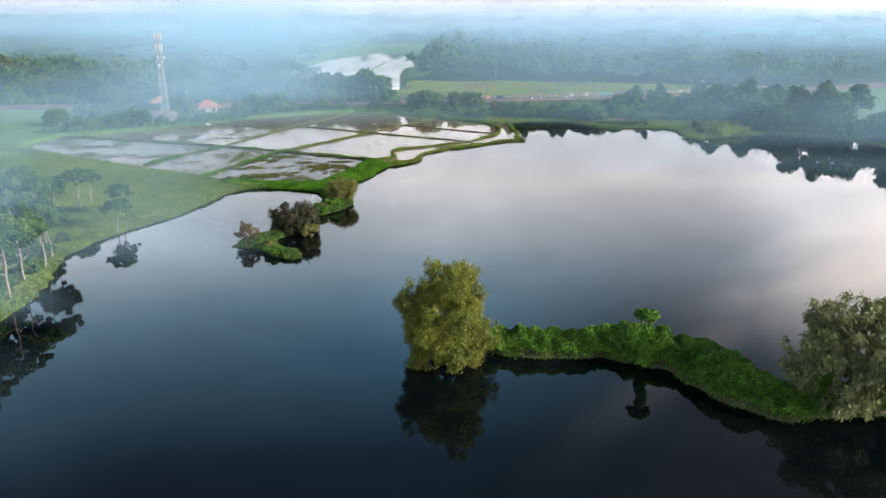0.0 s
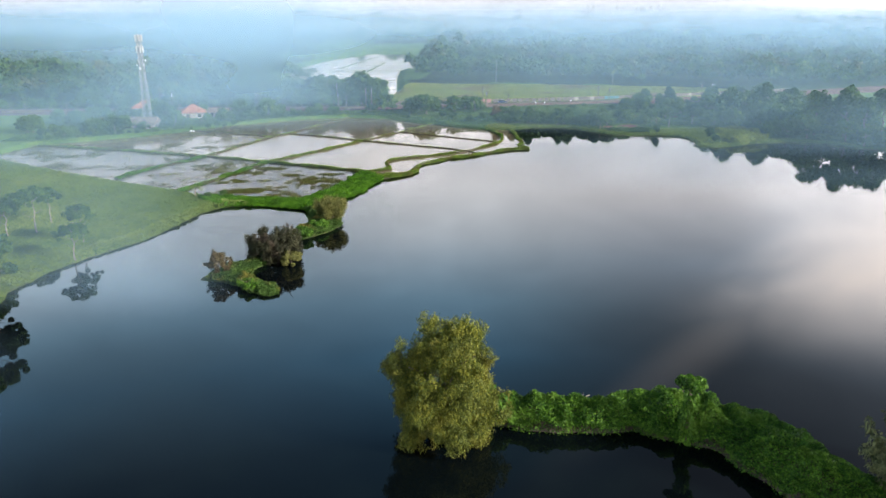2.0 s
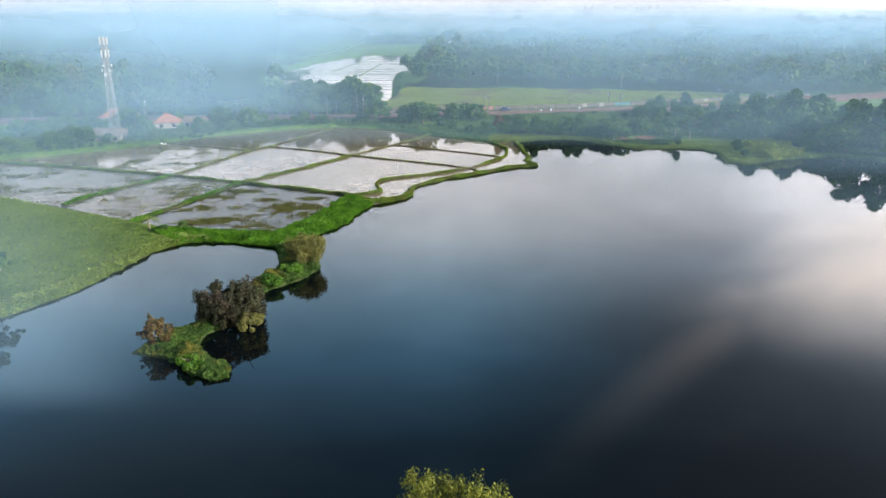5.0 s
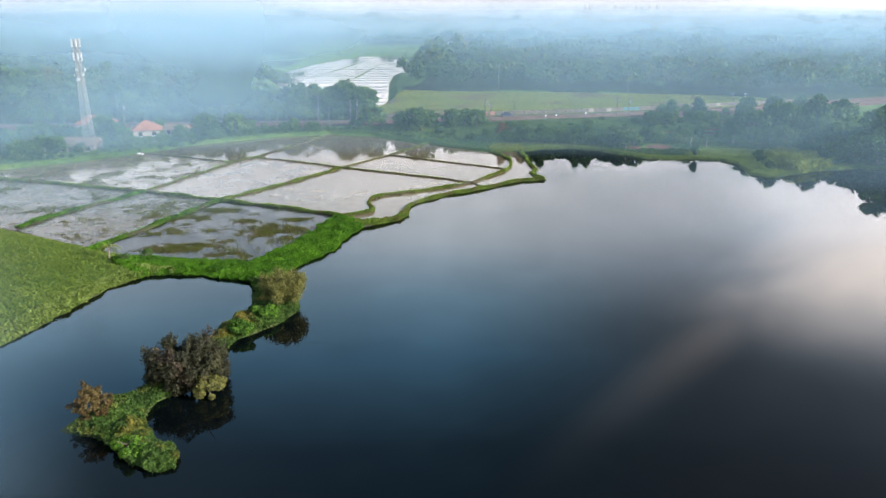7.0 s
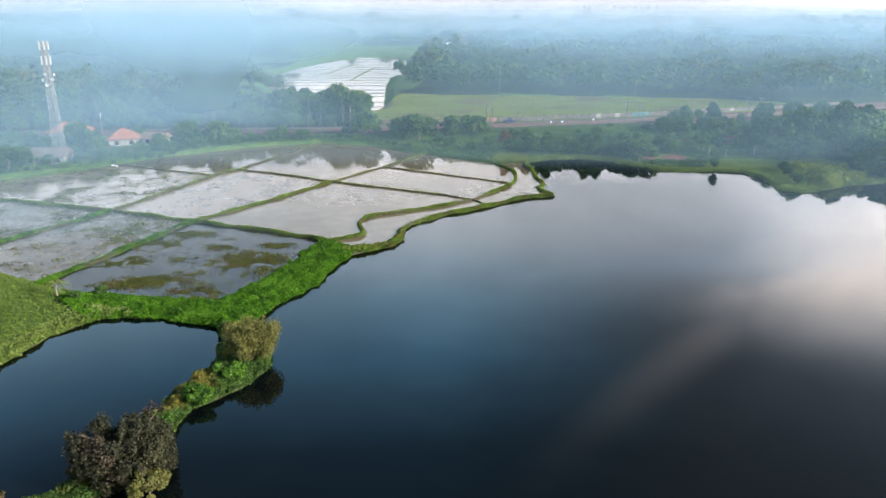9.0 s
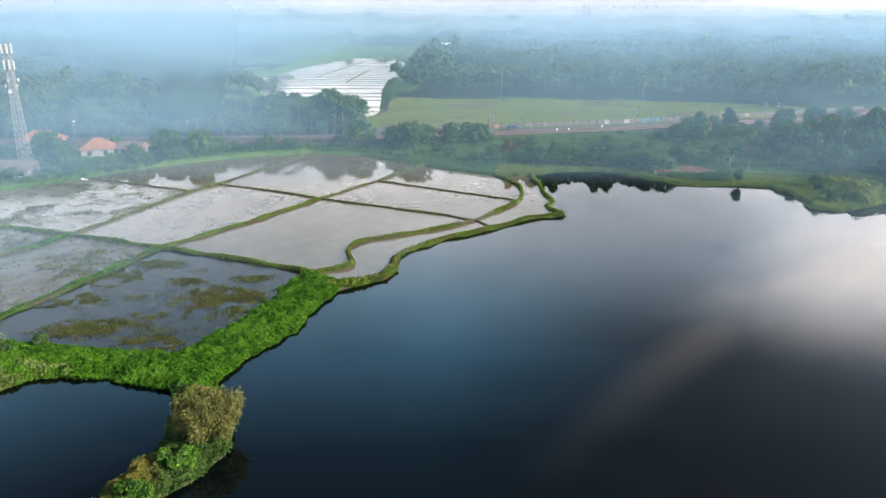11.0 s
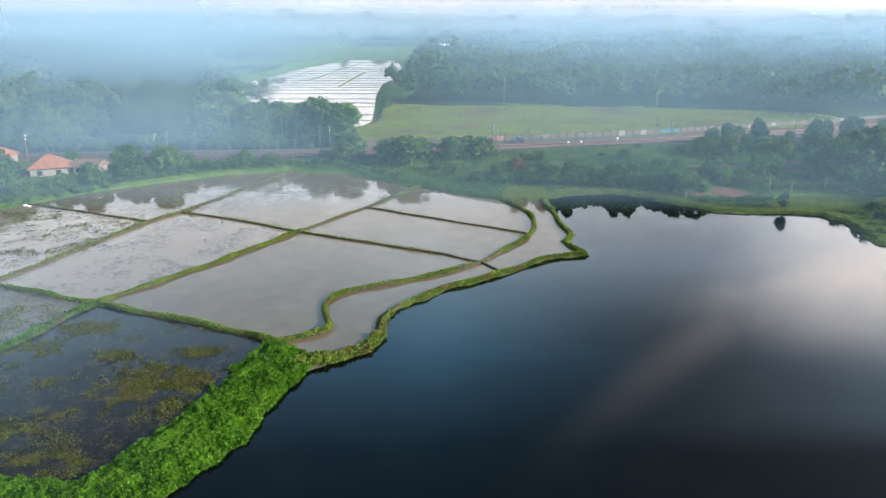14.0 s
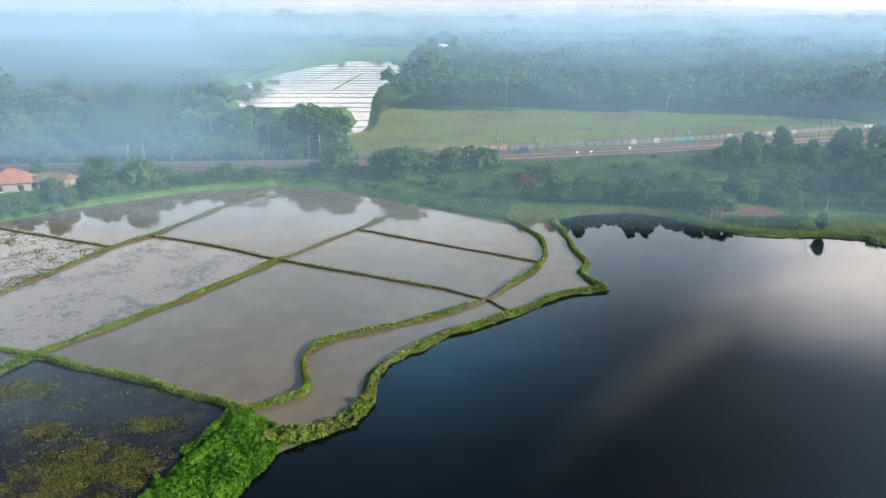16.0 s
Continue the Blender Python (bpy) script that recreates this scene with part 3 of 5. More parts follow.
def bund(line, width, height, leafy, label, mat=LEAF_BUND, leaf=0.125, tall=0.34):
    """An earth bank between two fields, with its grass."""
    seed = next(bund_count)
    rng = np.random.default_rng(100 + seed)
    path = sweep(line)
    prof = [(-0.5, -0.15), (-0.34, 0.62), (-0.15, 0.96), (0.15, 1.0), (0.34, 0.66), (0.5, -0.15)]
    v, f = [], []
    for i, p in enumerate(path):
        d = (path[min(i + 1, len(path) - 1)] - path[max(i - 1, 0)]).normalized()
        s = Vector((d.y, -d.x, 0))
        wob = 1 + 0.22 * math.sin(i * 0.7 + seed) * math.sin(i * 0.23 + 2 * seed) + rng.uniform(-0.04, 0.04)
        off = 0.12 * width * math.sin(i * 0.31 + seed * 1.7)
        for a, h in prof:
            q = p + s * (a * 0.86 * width * wob + off)
            v.append((q.x, q.y, 0.08 + h * height * (0.85 + 0.15 * wob)))
    k = len(prof)
    for i in range(len(path) - 1):
        for j in range(k - 1):
            f.append((i * k + j, i * k + j + 1, (i + 1) * k + j + 1, (i + 1) * k + j))
    ob = from_arrays("paddy_bund", v, f, EARTH, None, label, True, category="bund", group="paddy bunds", kind="structure")
    if leafy:
        n = int(len(path) * 0.6 * leafy * 1.7)
        at = rng.uniform(0, len(path) - 1.01, n)
        keep = np.sin(at * 0.21 + seed) + np.sin(at * 0.057 + 3 * seed) + rng.normal(0, 0.8, n) > -0.7
        at = at[keep]
        i = at.astype(int)
        va = np.array(v).reshape(len(path), k, 3)
        j = rng.integers(0, k - 1, len(at))
        u, t = rng.uniform(0, 1, (2, len(at), 1))
        a = va[i, j] * (1 - u) + va[i, j + 1] * u
        b = va[i + 1, j] * (1 - u) + va[i + 1, j + 1] * u
        c = a * (1 - t) + b * t
        c[:, 2] += rng.uniform(0, tall, len(c)) * (0.7 + 0.6 * np.sin(at * 0.4 + seed) * np.sin(at * 0.13))
        c[:, 2] = np.maximum(c[:, 2], 0.22)
        lv = leaves(c, np.tile([0, 0, 1.0], (len(c), 1)), leaf, 3.0, rng, 0.9)
        from_arrays("grass", lv, quads(lv), mat, ob, "tufted green and dry grass")
    return ob


GREEN_BUND, DRY_BUND = "low earth bund overgrown with green grass", "narrow bare earth bund with a little grass"
bund([(-18.8, 196.5), (-29.7, 202.1), (-46.6, 209.1), (-65.4, 217), (-89.2, 224.9), (-120.9, 234.8)], 0.95, 0.42, 150, GREEN_BUND)
bund(smooth_line([(-59, 174), (-55, 185), (-46.6, 209.1)]), 1.9, 0.45, 190, "broad grassy bund between muddy paddies", LEAF_BANK)
bund([(-46.6, 209.1), (-35.7, 224.9), (-24.8, 243.7)], 0.85, 0.42, 140, GREEN_BUND)
bund([(-24.8, 243.7), (-13.9, 261.4)], 0.8, 0.40, 16, DRY_BUND)
bund([(-13.9, 261.4), (-3, 280.2)], 1.1, 0.45, 40, GREEN_BUND)
bund([(-78, 188), (-75.3, 197.2), (-65.4, 217)], 1.6, 0.45, 160, "broad grassy bund between muddy paddies", LEAF_BANK)
bund([(-65.4, 217), (-54.5, 250.6), (-50.5, 257.5), (-35.7, 298)], 1.0, 0.45, 30, GREEN_BUND)
bund([(-54.5, 250.6), (-69.4, 257.5), (-85.2, 264.4)], 0.7, 0.38, 12, DRY_BUND)
bund([(-50.5, 257.5), (-37.7, 251.6), (-24.8, 243.7), (2, 230.3), (7.9, 225.9)], 0.75, 0.40, 16, DRY_BUND)
bund([(-13.9, 261.4), (2, 251.6), (16.8, 242.7)], 0.65, 0.38, 10, DRY_BUND)
bund([(8, 225.8), (10.6, 221.6)], 0.6, 0.35, 60, DRY_BUND)
bund(smooth_line([(-18.8, 196.5), (-15.9, 198.2), (-12.9, 200.2), (-13.9, 204.1), (-14.9, 208.1), (-13.9, 212), (-11.9, 214), (-5, 217), (2, 221.9), (7.9, 225.9), (10.9, 231.8), (15.9, 237.7), (18.8, 245.6), (19.8, 253.5), (17.8, 261.4), (14.9, 267.4)]),
     0.9, 0.48, 170, "winding grassy bund beside the paddies")
bund(smooth_line([(-14.9, 190.8), (-10.9, 192.3), (-7.9, 194.2), (-6.6, 199.2), (-6.6, 204.1), (-4.7, 208.1), (-1.5, 211.3), (1.5, 215.4), (5.9, 217.6), (9.9, 220.9), (14.7, 225.2), (18.8, 228.8), (25.4, 230.8)]),
     0.75, 0.42, 120, "winding grassy bund along the lake shore")
bund(smooth_line([(25.4, 230.8), (23.8, 234.3), (23, 237.7), (25, 241.7), (24.1, 248.6), (24.1, 259.5), (23.3, 269.4)]), 1.0, 0.45, 170, "grassy lake-side bund")


# ---- green cover: leaves rooted on the ground ----
def cover(name, poly, per_m2, size, mat, label, rise=0.5, long=1.7, droop=0.55, parent=None, edge=0.0, seed=1, patch=0.0, lump=3.0, category="plants", base=0.5, relief=1.0, ragged=0.0, bare=(), spots=(), shore=(-1e9, 1e9)):
    rng = np.random.default_rng(seed)
    xs, ys = [p[0] for p in poly], [p[1] for p in poly]
    n = int((max(xs) - min(xs)) * (max(ys) - min(ys)) * per_m2)
    px, py = rng.uniform(min(xs), max(xs), n), rng.uniform(min(ys), max(ys), n)
    px, py = px[(k := inside(px, py, poly))], py[k]
    z = ground_height(px, py)
    k = (z > -0.12 + edge)
    if patch:
        k &= 1.2 * bumps(px, py, 5.0) + 0.8 * bumps(px, py, 1.6) + rng.normal(0, 0.6, len(px)) > patch
    if ragged:
        k &= -signed(px, py, FIELDS) > -0.9 + ragged * (0.4 + bumps(px, py, 2.2) + 0.6 * bumps(py, px, 0.8))
    for cx, cy, rx, ry in bare:
        k &= np.hypot((px - cx) / rx, (py - cy) / ry) + 0.12 * rough(px, py, 4.0) > 1
    if shore[0] > -1e8:
        inland = from_line(px, py, SHORE_EAST) + 0.6 * rough(px, py, 6.0)
        k &= (inland > shore[0]) & (inland < shore[1])
    if spots:
        near = np.min([np.hypot((px - cx) / rx, (py - cy) / ry) for cx, cy, rx, ry in spots], axis=0)
        k &= near + 0.45 * bumps(px, py, 2.2) + 0.35 * bumps(px, py, 0.7) + rng.normal(0, 0.3, len(px)) < 0.85
    px, py, z = px[k], py[k], z[k]
    swell = lambda x, y: rise * np.clip(base + relief * (0.42 * bumps(x, y, lump) + 0.36 * bumps(y + 31, x, lump * 0.37)), 0.06, 1.3)
    top = swell(px, py)
    c = np.column_stack([px, py, np.maximum(z, 0.02) + top * np.where(rng.uniform(size=len(px)) < 0.3, rng.uniform(0.0, 1.0, len(px)), rng.uniform(0.7, 1.0, len(px))) + 0.03])
    up_ = np.column_stack([(top - swell(px + 0.12, py)) / 0.12, (top - swell(px, py + 0.12)) / 0.12, np.ones(len(px))])
    lv = leaves(c, unit(up_), size, long, rng, droop)
    return from_arrays(name, lv, quads(lv), mat, parent, label, category=category, kind="stuff")


grown = [(-5, 60), (62, 58), (62, 84), (-5, 84)]
cover("creeper_thicket", grown, 380, 0.155, LEAF_SPIT, "dense green creepers smothering a narrow spit", 1.9, 1.5, 0.7, seed=3, edge=-0.35, lump=2.6, base=0.7, relief=0.6, category="creepers")
cover("bank_thicket", [(-14, 189.5), (-14, 193), (-19, 198), (-21, 197), (-25.5, 178), (-30.5, 168.5), (-42, 170), (-52, 172), (-52, 168), (-44, 160), (-26, 157), (-20, 157), (-17, 176)],
      420, 0.13, LEAF_BANK, "bright green leafy growth on the lake bank", 0.6, 2.8, 0.75, seed=4, lump=1.0, base=0.6, relief=0.8, ragged=0.6, category="bank plants")
cover("bank_thicket", [(-15.8, 190.2), (-9.5, 190.6), (-5.6, 194.5), (-5.8, 198.6), (-7.6, 198.4), (-9, 195), (-12, 193.4), (-15.6, 192.8)], 380, 0.14, LEAF_BUND, "thick green grass where the bund meets the bank", 0.8, 2.6, 0.75, seed=14, lump=1.0, base=0.6, relief=0.8, category="bank plants")
cover("isthmus_thicket", [(-38, 108), (-20, 108), (-17, 150), (-18, 158), (-28, 160), (-29, 140)], 330, 0.13, LEAF_ISLET, "green and yellowing scrub on a thin islet chain", 1.1, 1.7, 0.65, seed=5, lump=1.4, relief=0.65, category="scrub")
cover("meadow_grass", [(-130, 50), (-60, 50), (-54, 70), (-45, 85), (-42, 165), (-51, 172), (-59, 176), (-74, 184), (-95, 195), (-130, 216)], 26, 0.2, LEAF_MEADOW, "rough green meadow grass by the lake", 0.3, 2.2, 0.3, seed=6, lump=6.0, relief=0.5, category="grass")
cover("shore_edge_growth", [(-64, 85), (-52, 85), (-46, 130), (-40, 165), (-48, 166), (-56, 140), (-66, 120)], 70, 0.24, LEAF_STRIP, "leafy fringe along the grassy shore", 0.6, 1.6, 0.45, seed=7, patch=-0.3, category="bank plants")
cover("far_bank_grass", [(-132, 234), (-121, 235.6), (-101, 247.4), (-91.4, 255.3), (-84.6, 264.3), (-74.8, 276.2), (-65.8, 283.2), (-51.9, 293.2), (-36, 298.2), (-20.5, 294.3), (-7.6, 282.4), (15, 266.4), (24, 268), (46, 270), (64, 255), (80, 228), (150, 205), (150, 330), (60, 330), (0, 314), (-40, 305), (-130, 300)],
      17, 0.29, LEAF_SCRUB, "tangled green growth between lake and railway", 0.8, 1.8, 0.4, seed=8, lump=5.0, relief=0.6, category="scrub", shore=(4.0, 1e9), bare=((84, 262, 14.5, 11.5), (92, 250, 11, 13), (65.5, 272, 5.5, 6.5), (58, 272, 2.6, 3.2), (20, 272, 5.6, 6.6), (91, 296, 6, 3.5), (100, 305, 14, 3), (75, 300, 10, 2.5)))
cover("lobe_grass", [(66, 256.5), (71, 267), (80, 270), (90, 270), (99, 265), (104, 250), (98, 241), (86, 234.5), (81, 233.5), (79, 242), (77, 252)], 50, 0.20, LEAF_STRIP, "pale green grass on a low shore lobe", 0.3, 2.0, 0.35, seed=9, relief=0.4, category="grass")
cover("creeper_mound", [(88, 241), (92, 237), (98, 239), (103, 246), (104, 258), (99, 266), (92, 263), (88, 252)], 30, 0.34, LEAF_LOBE, "mound of yellow-green creepers on the far shore", 2.2, 1.6, 0.5, seed=13, lump=5.0, category="creepers")
cover("lobe_grass", [(14.6, 268), (14.9, 272), (17, 278.5), (25, 279.8), (26, 273), (23.6, 268.6), (20, 266.6), (16, 266.4)], 60, 0.2, LEAF_LOBE, "bright yellow-green grass where two bunds meet", 0.4, 2.0, 0.4, seed=15, lump=2.5, relief=0.6, category="grass")
cover("shore_strip_grass", [(23, 262), (30, 255), (60, 250), (76, 232), (84, 228), (125, 228), (125, 262), (60, 285), (23, 290)], 50, 0.20, LEAF_STRIP, "short pale green grass along the far shore", 0.2, 2.0, 0.3, seed=10, relief=0.4, shore=(0.0, 5.0), lump=4.0, category="grass")
cover("lea_grass", LEA, 16, 0.30, LEAF_LEA, "open green lea behind the railway wall", 0.12, 2.0, 0.15, seed=11, lump=9.0, category="grass")
fringe = smooth_line([(-14.9, 190.8), (-10.9, 192.3), (-7.9, 194.2), (-6.6, 199.2), (-6.6, 204.1), (-4.7, 208.1), (-1.5, 211.3), (1.5, 215.4), (5.9, 217.6), (9.9, 220.9), (14.7, 225.2), (18.8, 228.8), (25.4, 230.8)])
lakeward = [(x + 1.0 * dx, y + 1.0 * dy) for (x, y), dx, dy in ((p, 0.75, -0.65) for p in fringe)]
cover("fringe_grass", fringe + lakeward[::-1], 90, 0.14, LEAF_BUND, "grass fringe where the bund meets the lake", 0.35, 2.2, 0.6, seed=12, category="grass")
weedy = [(-58, 176), (-31, 168.5), (-26, 178), (-20.5, 197), (-46, 208)]
cover("paddy_weed", weedy, 240, 0.085, LEAF_WEED, "olive weed standing in shallow muddy water", 0.28, 2.4, 0.9, edge=0.12, seed=20, category="weeds",
      spots=((-30, 186, 5.5, 4.6), (-44, 176, 5, 2.8), (-33.5, 172, 3.6, 2), (-50, 194, 6, 2.6), (-27, 194, 3.4, 1.6), (-50, 185, 3.6, 2.2), (-44, 201, 3.2, 1.6), (-37, 193, 2.8, 1.6), (-38, 180, 2.4, 1.3)))
cover("paddy_weed", weedy, 90, 0.085, LEAF_WEED, "scattered olive weed in dark paddy water", 0.2, 2.4, 0.9, edge=0.12, seed=21, patch=1.0, category="weeds")
for k, poly in enumerate(([(-66, 216), (-48, 208), (-59, 177), (-77, 188)], [(-67, 217), (-98, 227), (-123, 235), (-124, 214), (-95, 195), (-79, 188)], [(-66, 217), (-54, 250), (-85, 263), (-110, 240), (-98, 228)])):
    cover("paddy_weed", poly, 45, 0.15, LEAF_WEED, "thin olive weed in a muddy flooded paddy", 0.25, 2.0, 0.7, edge=0.12, seed=30 + k, patch=0.45, category="weeds")


# ---- trees ----
def height_at(x, y):
    return float(ground_height(np.array([x]), np.array([y]))[0])


def trunk_mesh(rng, height, r, limbs, reach, lean=0.0, first=0.45):
    bm = bmesh.new()
    last, knots = Vector((0, 0, -0.3)), 5
    spine = [last]
    for i in range(1, knots + 1):
        p = Vector((lean * height * (i / knots) ** 2 + rng.uniform(-1, 1) * 0.03 * height, rng.uniform(-1, 1) * 0.03 * height, height * i / knots))
        rod(bm, last, p, r * (1 - 0.75 * (i - 1) / knots), r * (1 - 0.75 * i / knots), 7)
        last = p
        spine.append(p)
    for i in range(limbs):
        k = first + (0.95 - first) * i / max(1, limbs - 1)
        s = spine[0].lerp(spine[-1], k)
        a = i * 2.4 + rng.uniform(-0.4, 0.4)
        e = s + Vector((math.cos(a) * reach, math.sin(a) * reach, reach * rng.uniform(0.35, 0.9)))
        m = s.lerp(e, 0.5) + Vector((0, 0, -0.08 * reach))
        rod(bm, s, m, r * 0.38, r * 0.26, 5)
        rod(bm, m, e, r * 0.26, r * 0.09, 5)
    return bm


def tree(name, at, label, height, radii, leaf_n, leaf_size, clumps, clump_r, mat, trunk_r=0.25, seed=1, bark=BARK, droop=0.0, flat=0.4, lift=None, lean=0.0, category="tree", group="", long=1.6, lobes=None):
    """A tapered trunk with limbs under a crown of clumped leaves. radii: half sizes of the crown."""
    rng = np.random.default_rng(seed)
    ob = empty(name, at, label, category, group=group)
    mid = height - radii[2] if lift is None else lift
    part("trunk", trunk_mesh(rng, max(mid, 0.8) + 0.3 * radii[2], trunk_r, 6, radii[0] * 0.62, lean), bark, ob)
    p, nrm = lobed(rng, leaf_n, radii, *lobes) if lobes else clumped(rng, leaf_n, radii, clumps, clump_r, flat)
    p = p + [lean * mid, 0, mid]
    k = p[:, 2] > 0.15
    p, nrm = p[k], nrm[k]
    if droop:
        cut = rng.uniform(size=len(p)) < droop
        lv = np.concatenate([leaves(p[~cut], nrm[~cut], leaf_size, long, rng), hang(p[cut], leaf_size, 3.2, rng)])
    else:
        lv = leaves(p, nrm, leaf_size, long, rng)
    lv[:, 2] = np.maximum(lv[:, 2], 0.05 - at[2])
    from_arrays("crown", lv, quads(lv), mat, ob)
    return ob


def on(x, y, dz=0.0):
    return (x, y, max(height_at(x, y), 0.0) + dz)


tree("feathery_tree", on(0.4, 76.5), "tall feathery yellow-green tree drooping into the lake", 11.6, (5.7, 5.4, 5.8), 150000, 0.098, 0, 0, LEAF_FEATHER, 0.38, 41, droop=0.7, lift=5.5, long=2.2, lobes=(64, 1.4, 30, 0.48, -0.9))
tree("feathery_tree", on(42.6, 66.6), "broad grey-green feathery tree leaning over water", 10.0, (7.9, 6.6, 5.2), 55000, 0.19, 0, 0, LEAF_OLIVE, 0.42, 42, droop=0.45, lift=4.0, long=2.2, lobes=(38, 2.0, 26, 0.5, -0.9))
tree("shore_bush", on(-23.8, 125.6), "pale green shrub leaning over the water", 2.8, (1.7, 1.5, 1.1), 4200, 0.16, 24, 0.5, LEAF_VASE, 0.1, 47, flat=0.8, lift=1.3, category="bush")
tree("waterside_tree", on(-26.6, 128.4), "dark rounded waterside tree on a small islet", 5.6, (5.0, 4.4, 2.6), 32000, 0.16, 0, 0, LEAF_DARK, 0.3, 43, lift=2.7, lobes=(64, 0.9, 14, 0.38, -0.8))
tree("dry_bush", on(-33.6, 120.5), "rust-brown thinning bush on a weedy islet", 3.6, (2.1, 1.9, 1.5), 5500, 0.14, 0, 0, LEAF_RUST, 0.12, 44, lift=1.9, category="bush", lobes=(16, 0.6, 8, 0.25, -0.6))


def vase(at):
    """Many thin stems that fan out from one root."""
    rng = np.random.default_rng(45)
    ob = empty("wispy_tree", at, "wispy olive tree with many bare stems on the bank", "tree")
    tips = []
    for i in range(19):
        a, r = i * 2.4, 0.4 + 2.5 * math.sqrt((i + 0.5) / 19) * rng.uniform(0.8, 1.1)
        mid = Vector((math.cos(a) * r * 0.35, math.sin(a) * r * 0.35, 1.3))
        tip = Vector((math.cos(a) * r, math.sin(a) * r, 4.5 - 0.5 * r + rng.uniform(-0.5, 0.5)))
        bm = bmesh.new()
        rod(bm, (math.cos(a) * 0.15, math.sin(a) * 0.15, -0.3), mid, 0.06, 0.045, 5)
        rod(bm, mid, tip, 0.045, 0.015, 5)
        part("stem", bm, PALE_BARK, ob)
        tips += [tip, mid.lerp(tip, 0.62)]
    c = np.array([list(t) for t in tips])
    n = 24000
    k = rng.integers(0, len(c), n)
    d = unit(rng.normal(size=(n, 3)))
    p = c[k] + d * rng.uniform(0.1, 1.0, (n, 1)) * [0.9, 0.9, 1.1] - np.column_stack([np.zeros((n, 2)), rng.uniform(0, 0.9, n) ** 2])
    p = p[p[:, 2] > 0.5]
    h = len(p) // 2
    lv = np.concatenate([leaves(p[:h], unit(rng.normal(size=(h, 3)) + [0, 0, 0.6]), 0.12, 2.4, rng), hang(p[h:], 0.11, 3.2, rng)])
    from_arrays("crown", lv, quads(lv), LEAF_VASE, ob)


vase(on(-20.9, 150.2))
tree("dry_bush", on(19.6, 282.4), "tall grey-brown feathery shrub beside a hedge", 6.4, (2.2, 2.0, 2.6), 3600, 0.24, 30, 0.7, LEAF_RUST, 0.12, 48, lift=3.6, category="bush")
tree("shore_bush", on(4.6, 79.2), "dark green bush at the foot of the feathery tree", 3.0, (1.6, 1.4, 1.3), 1800, 0.3, 18, 0.6, LEAF_SPIT, 0.1, 46, flat=0.5, lift=1.2, category="bush")
for k, (x, y, h) in enumerate(((37.5, 66, 2.6), (-24.6, 141, 2.2), (-26.5, 134, 2.6), (-22.5, 146, 2.0), (-28, 115, 1.8))):
    tree("shore_bush", on(x, y), "creeper-covered bush on a narrow bank", h, (1.7, 1.5, 0.9), 6000, 0.15, 22, 0.55, LEAF_SPIT, 0.1, 60 + k, flat=0.5, lift=h - 1.6, category="bush", group="bank bushes")


def stump(at):
    rng = np.random.default_rng(5)
    ob = empty("creeper_stump", at, "dead trunk wrapped in creepers with a leafy top", "tree")
    part("trunk", trunk_mesh(rng, 6.0, 0.3, 3, 0.7), BARK, ob)
    n = 2400
    a, z = rng.uniform(0, 6.3, n), rng.uniform(-0.2, 4.9, n)
    r = np.where(z < 2.4, 0.85 - 0.12 * z, 0.48) + 0.2 * np.sin(z * 2 + a)
    p = np.column_stack([r * np.cos(a), r * np.sin(a), z])
    q, nq = clumped(rng, 2600, (1.35, 1.25, 0.5), 20, 0.42, 0.4)
    lv = np.concatenate([hang(p, 0.22, 1.8, rng), leaves(q + [0, 0, 5.6], nq, 0.22, 1.4, rng)])
    from_arrays("creepers", lv, quads(lv), LEAF_SPIT, ob)


stump(on(22.8, 75.6))


def palm(name, at, label, height, fronds, length, mat=LEAF_PALM, seed=1, trunk_r=0.14, category="palm", group="", broad=0.28):
    rng = np.random.default_rng(seed)
    ob = empty(name, at, label, category, group=group)
    bm, last = bmesh.new(), Vector((0, 0, -0.3))
    for i in range(1, 7):
        p = Vector((0.05 * height * (i / 6) ** 2, 0, height * i / 6))
        rod(bm, last, p, trunk_r * (1.15 - 0.08 * i), trunk_r * (1.07 - 0.08 * i), 7)
        last = p
    part("trunk", bm, PALE_BARK, ob)
    out = []
    for i in range(fronds):
        a, rise = i * 2.4 + rng.uniform(-0.3, 0.3), rng.uniform(-0.2, 1.0)
        d = np.array([math.cos(a), math.sin(a), 0])
        s = np.array([-d[1], d[0], 0])
        t = np.linspace(0.04, 1, 16)[:, None]
        mid = np.array(last) + d * length * t * math.cos(rise * 0.8) + np.array([0, 0, 1]) * length * (rise * t - (0.75 + 0.3 * rise) * t * t)
        wide = broad * length * np.sin(np.clip(t * 0.95 + 0.05, 0, 1) * math.pi)
        for sgn in (-1, 1):
            tip = mid + sgn * s * wide + d * 0.10 * length - np.array([0, 0, 1]) * wide * 0.5
            q = np.stack([mid, mid + d * 0.045 * length, tip + d * 0.02 * length, tip], 1)
            out.append(q.reshape(-1, 3))
    lv = np.concatenate(out)
    from_arrays("crown", lv, quads(lv), mat, ob)
    return ob


for k, (x, y, s) in enumerate(((-12.6, 191.9, 1.1), (-11.4, 192.4, 0.9), (-13.6, 191.6, 0.8))):
    palm("spiky_plant", on(x, y), "clump of long pale green sword leaves by the water", 0.2, 22, s, LEAF_PALM, 90 + k, 0.08, "plant", "spiky plants", 0.06)
palm("banana_plant", on(-53, 169.5), "young banana plant on the grassy paddy edge", 2.1, 10, 2.2, LEAF_LOBE, 3, 0.13, "banana plant", broad=0.16)

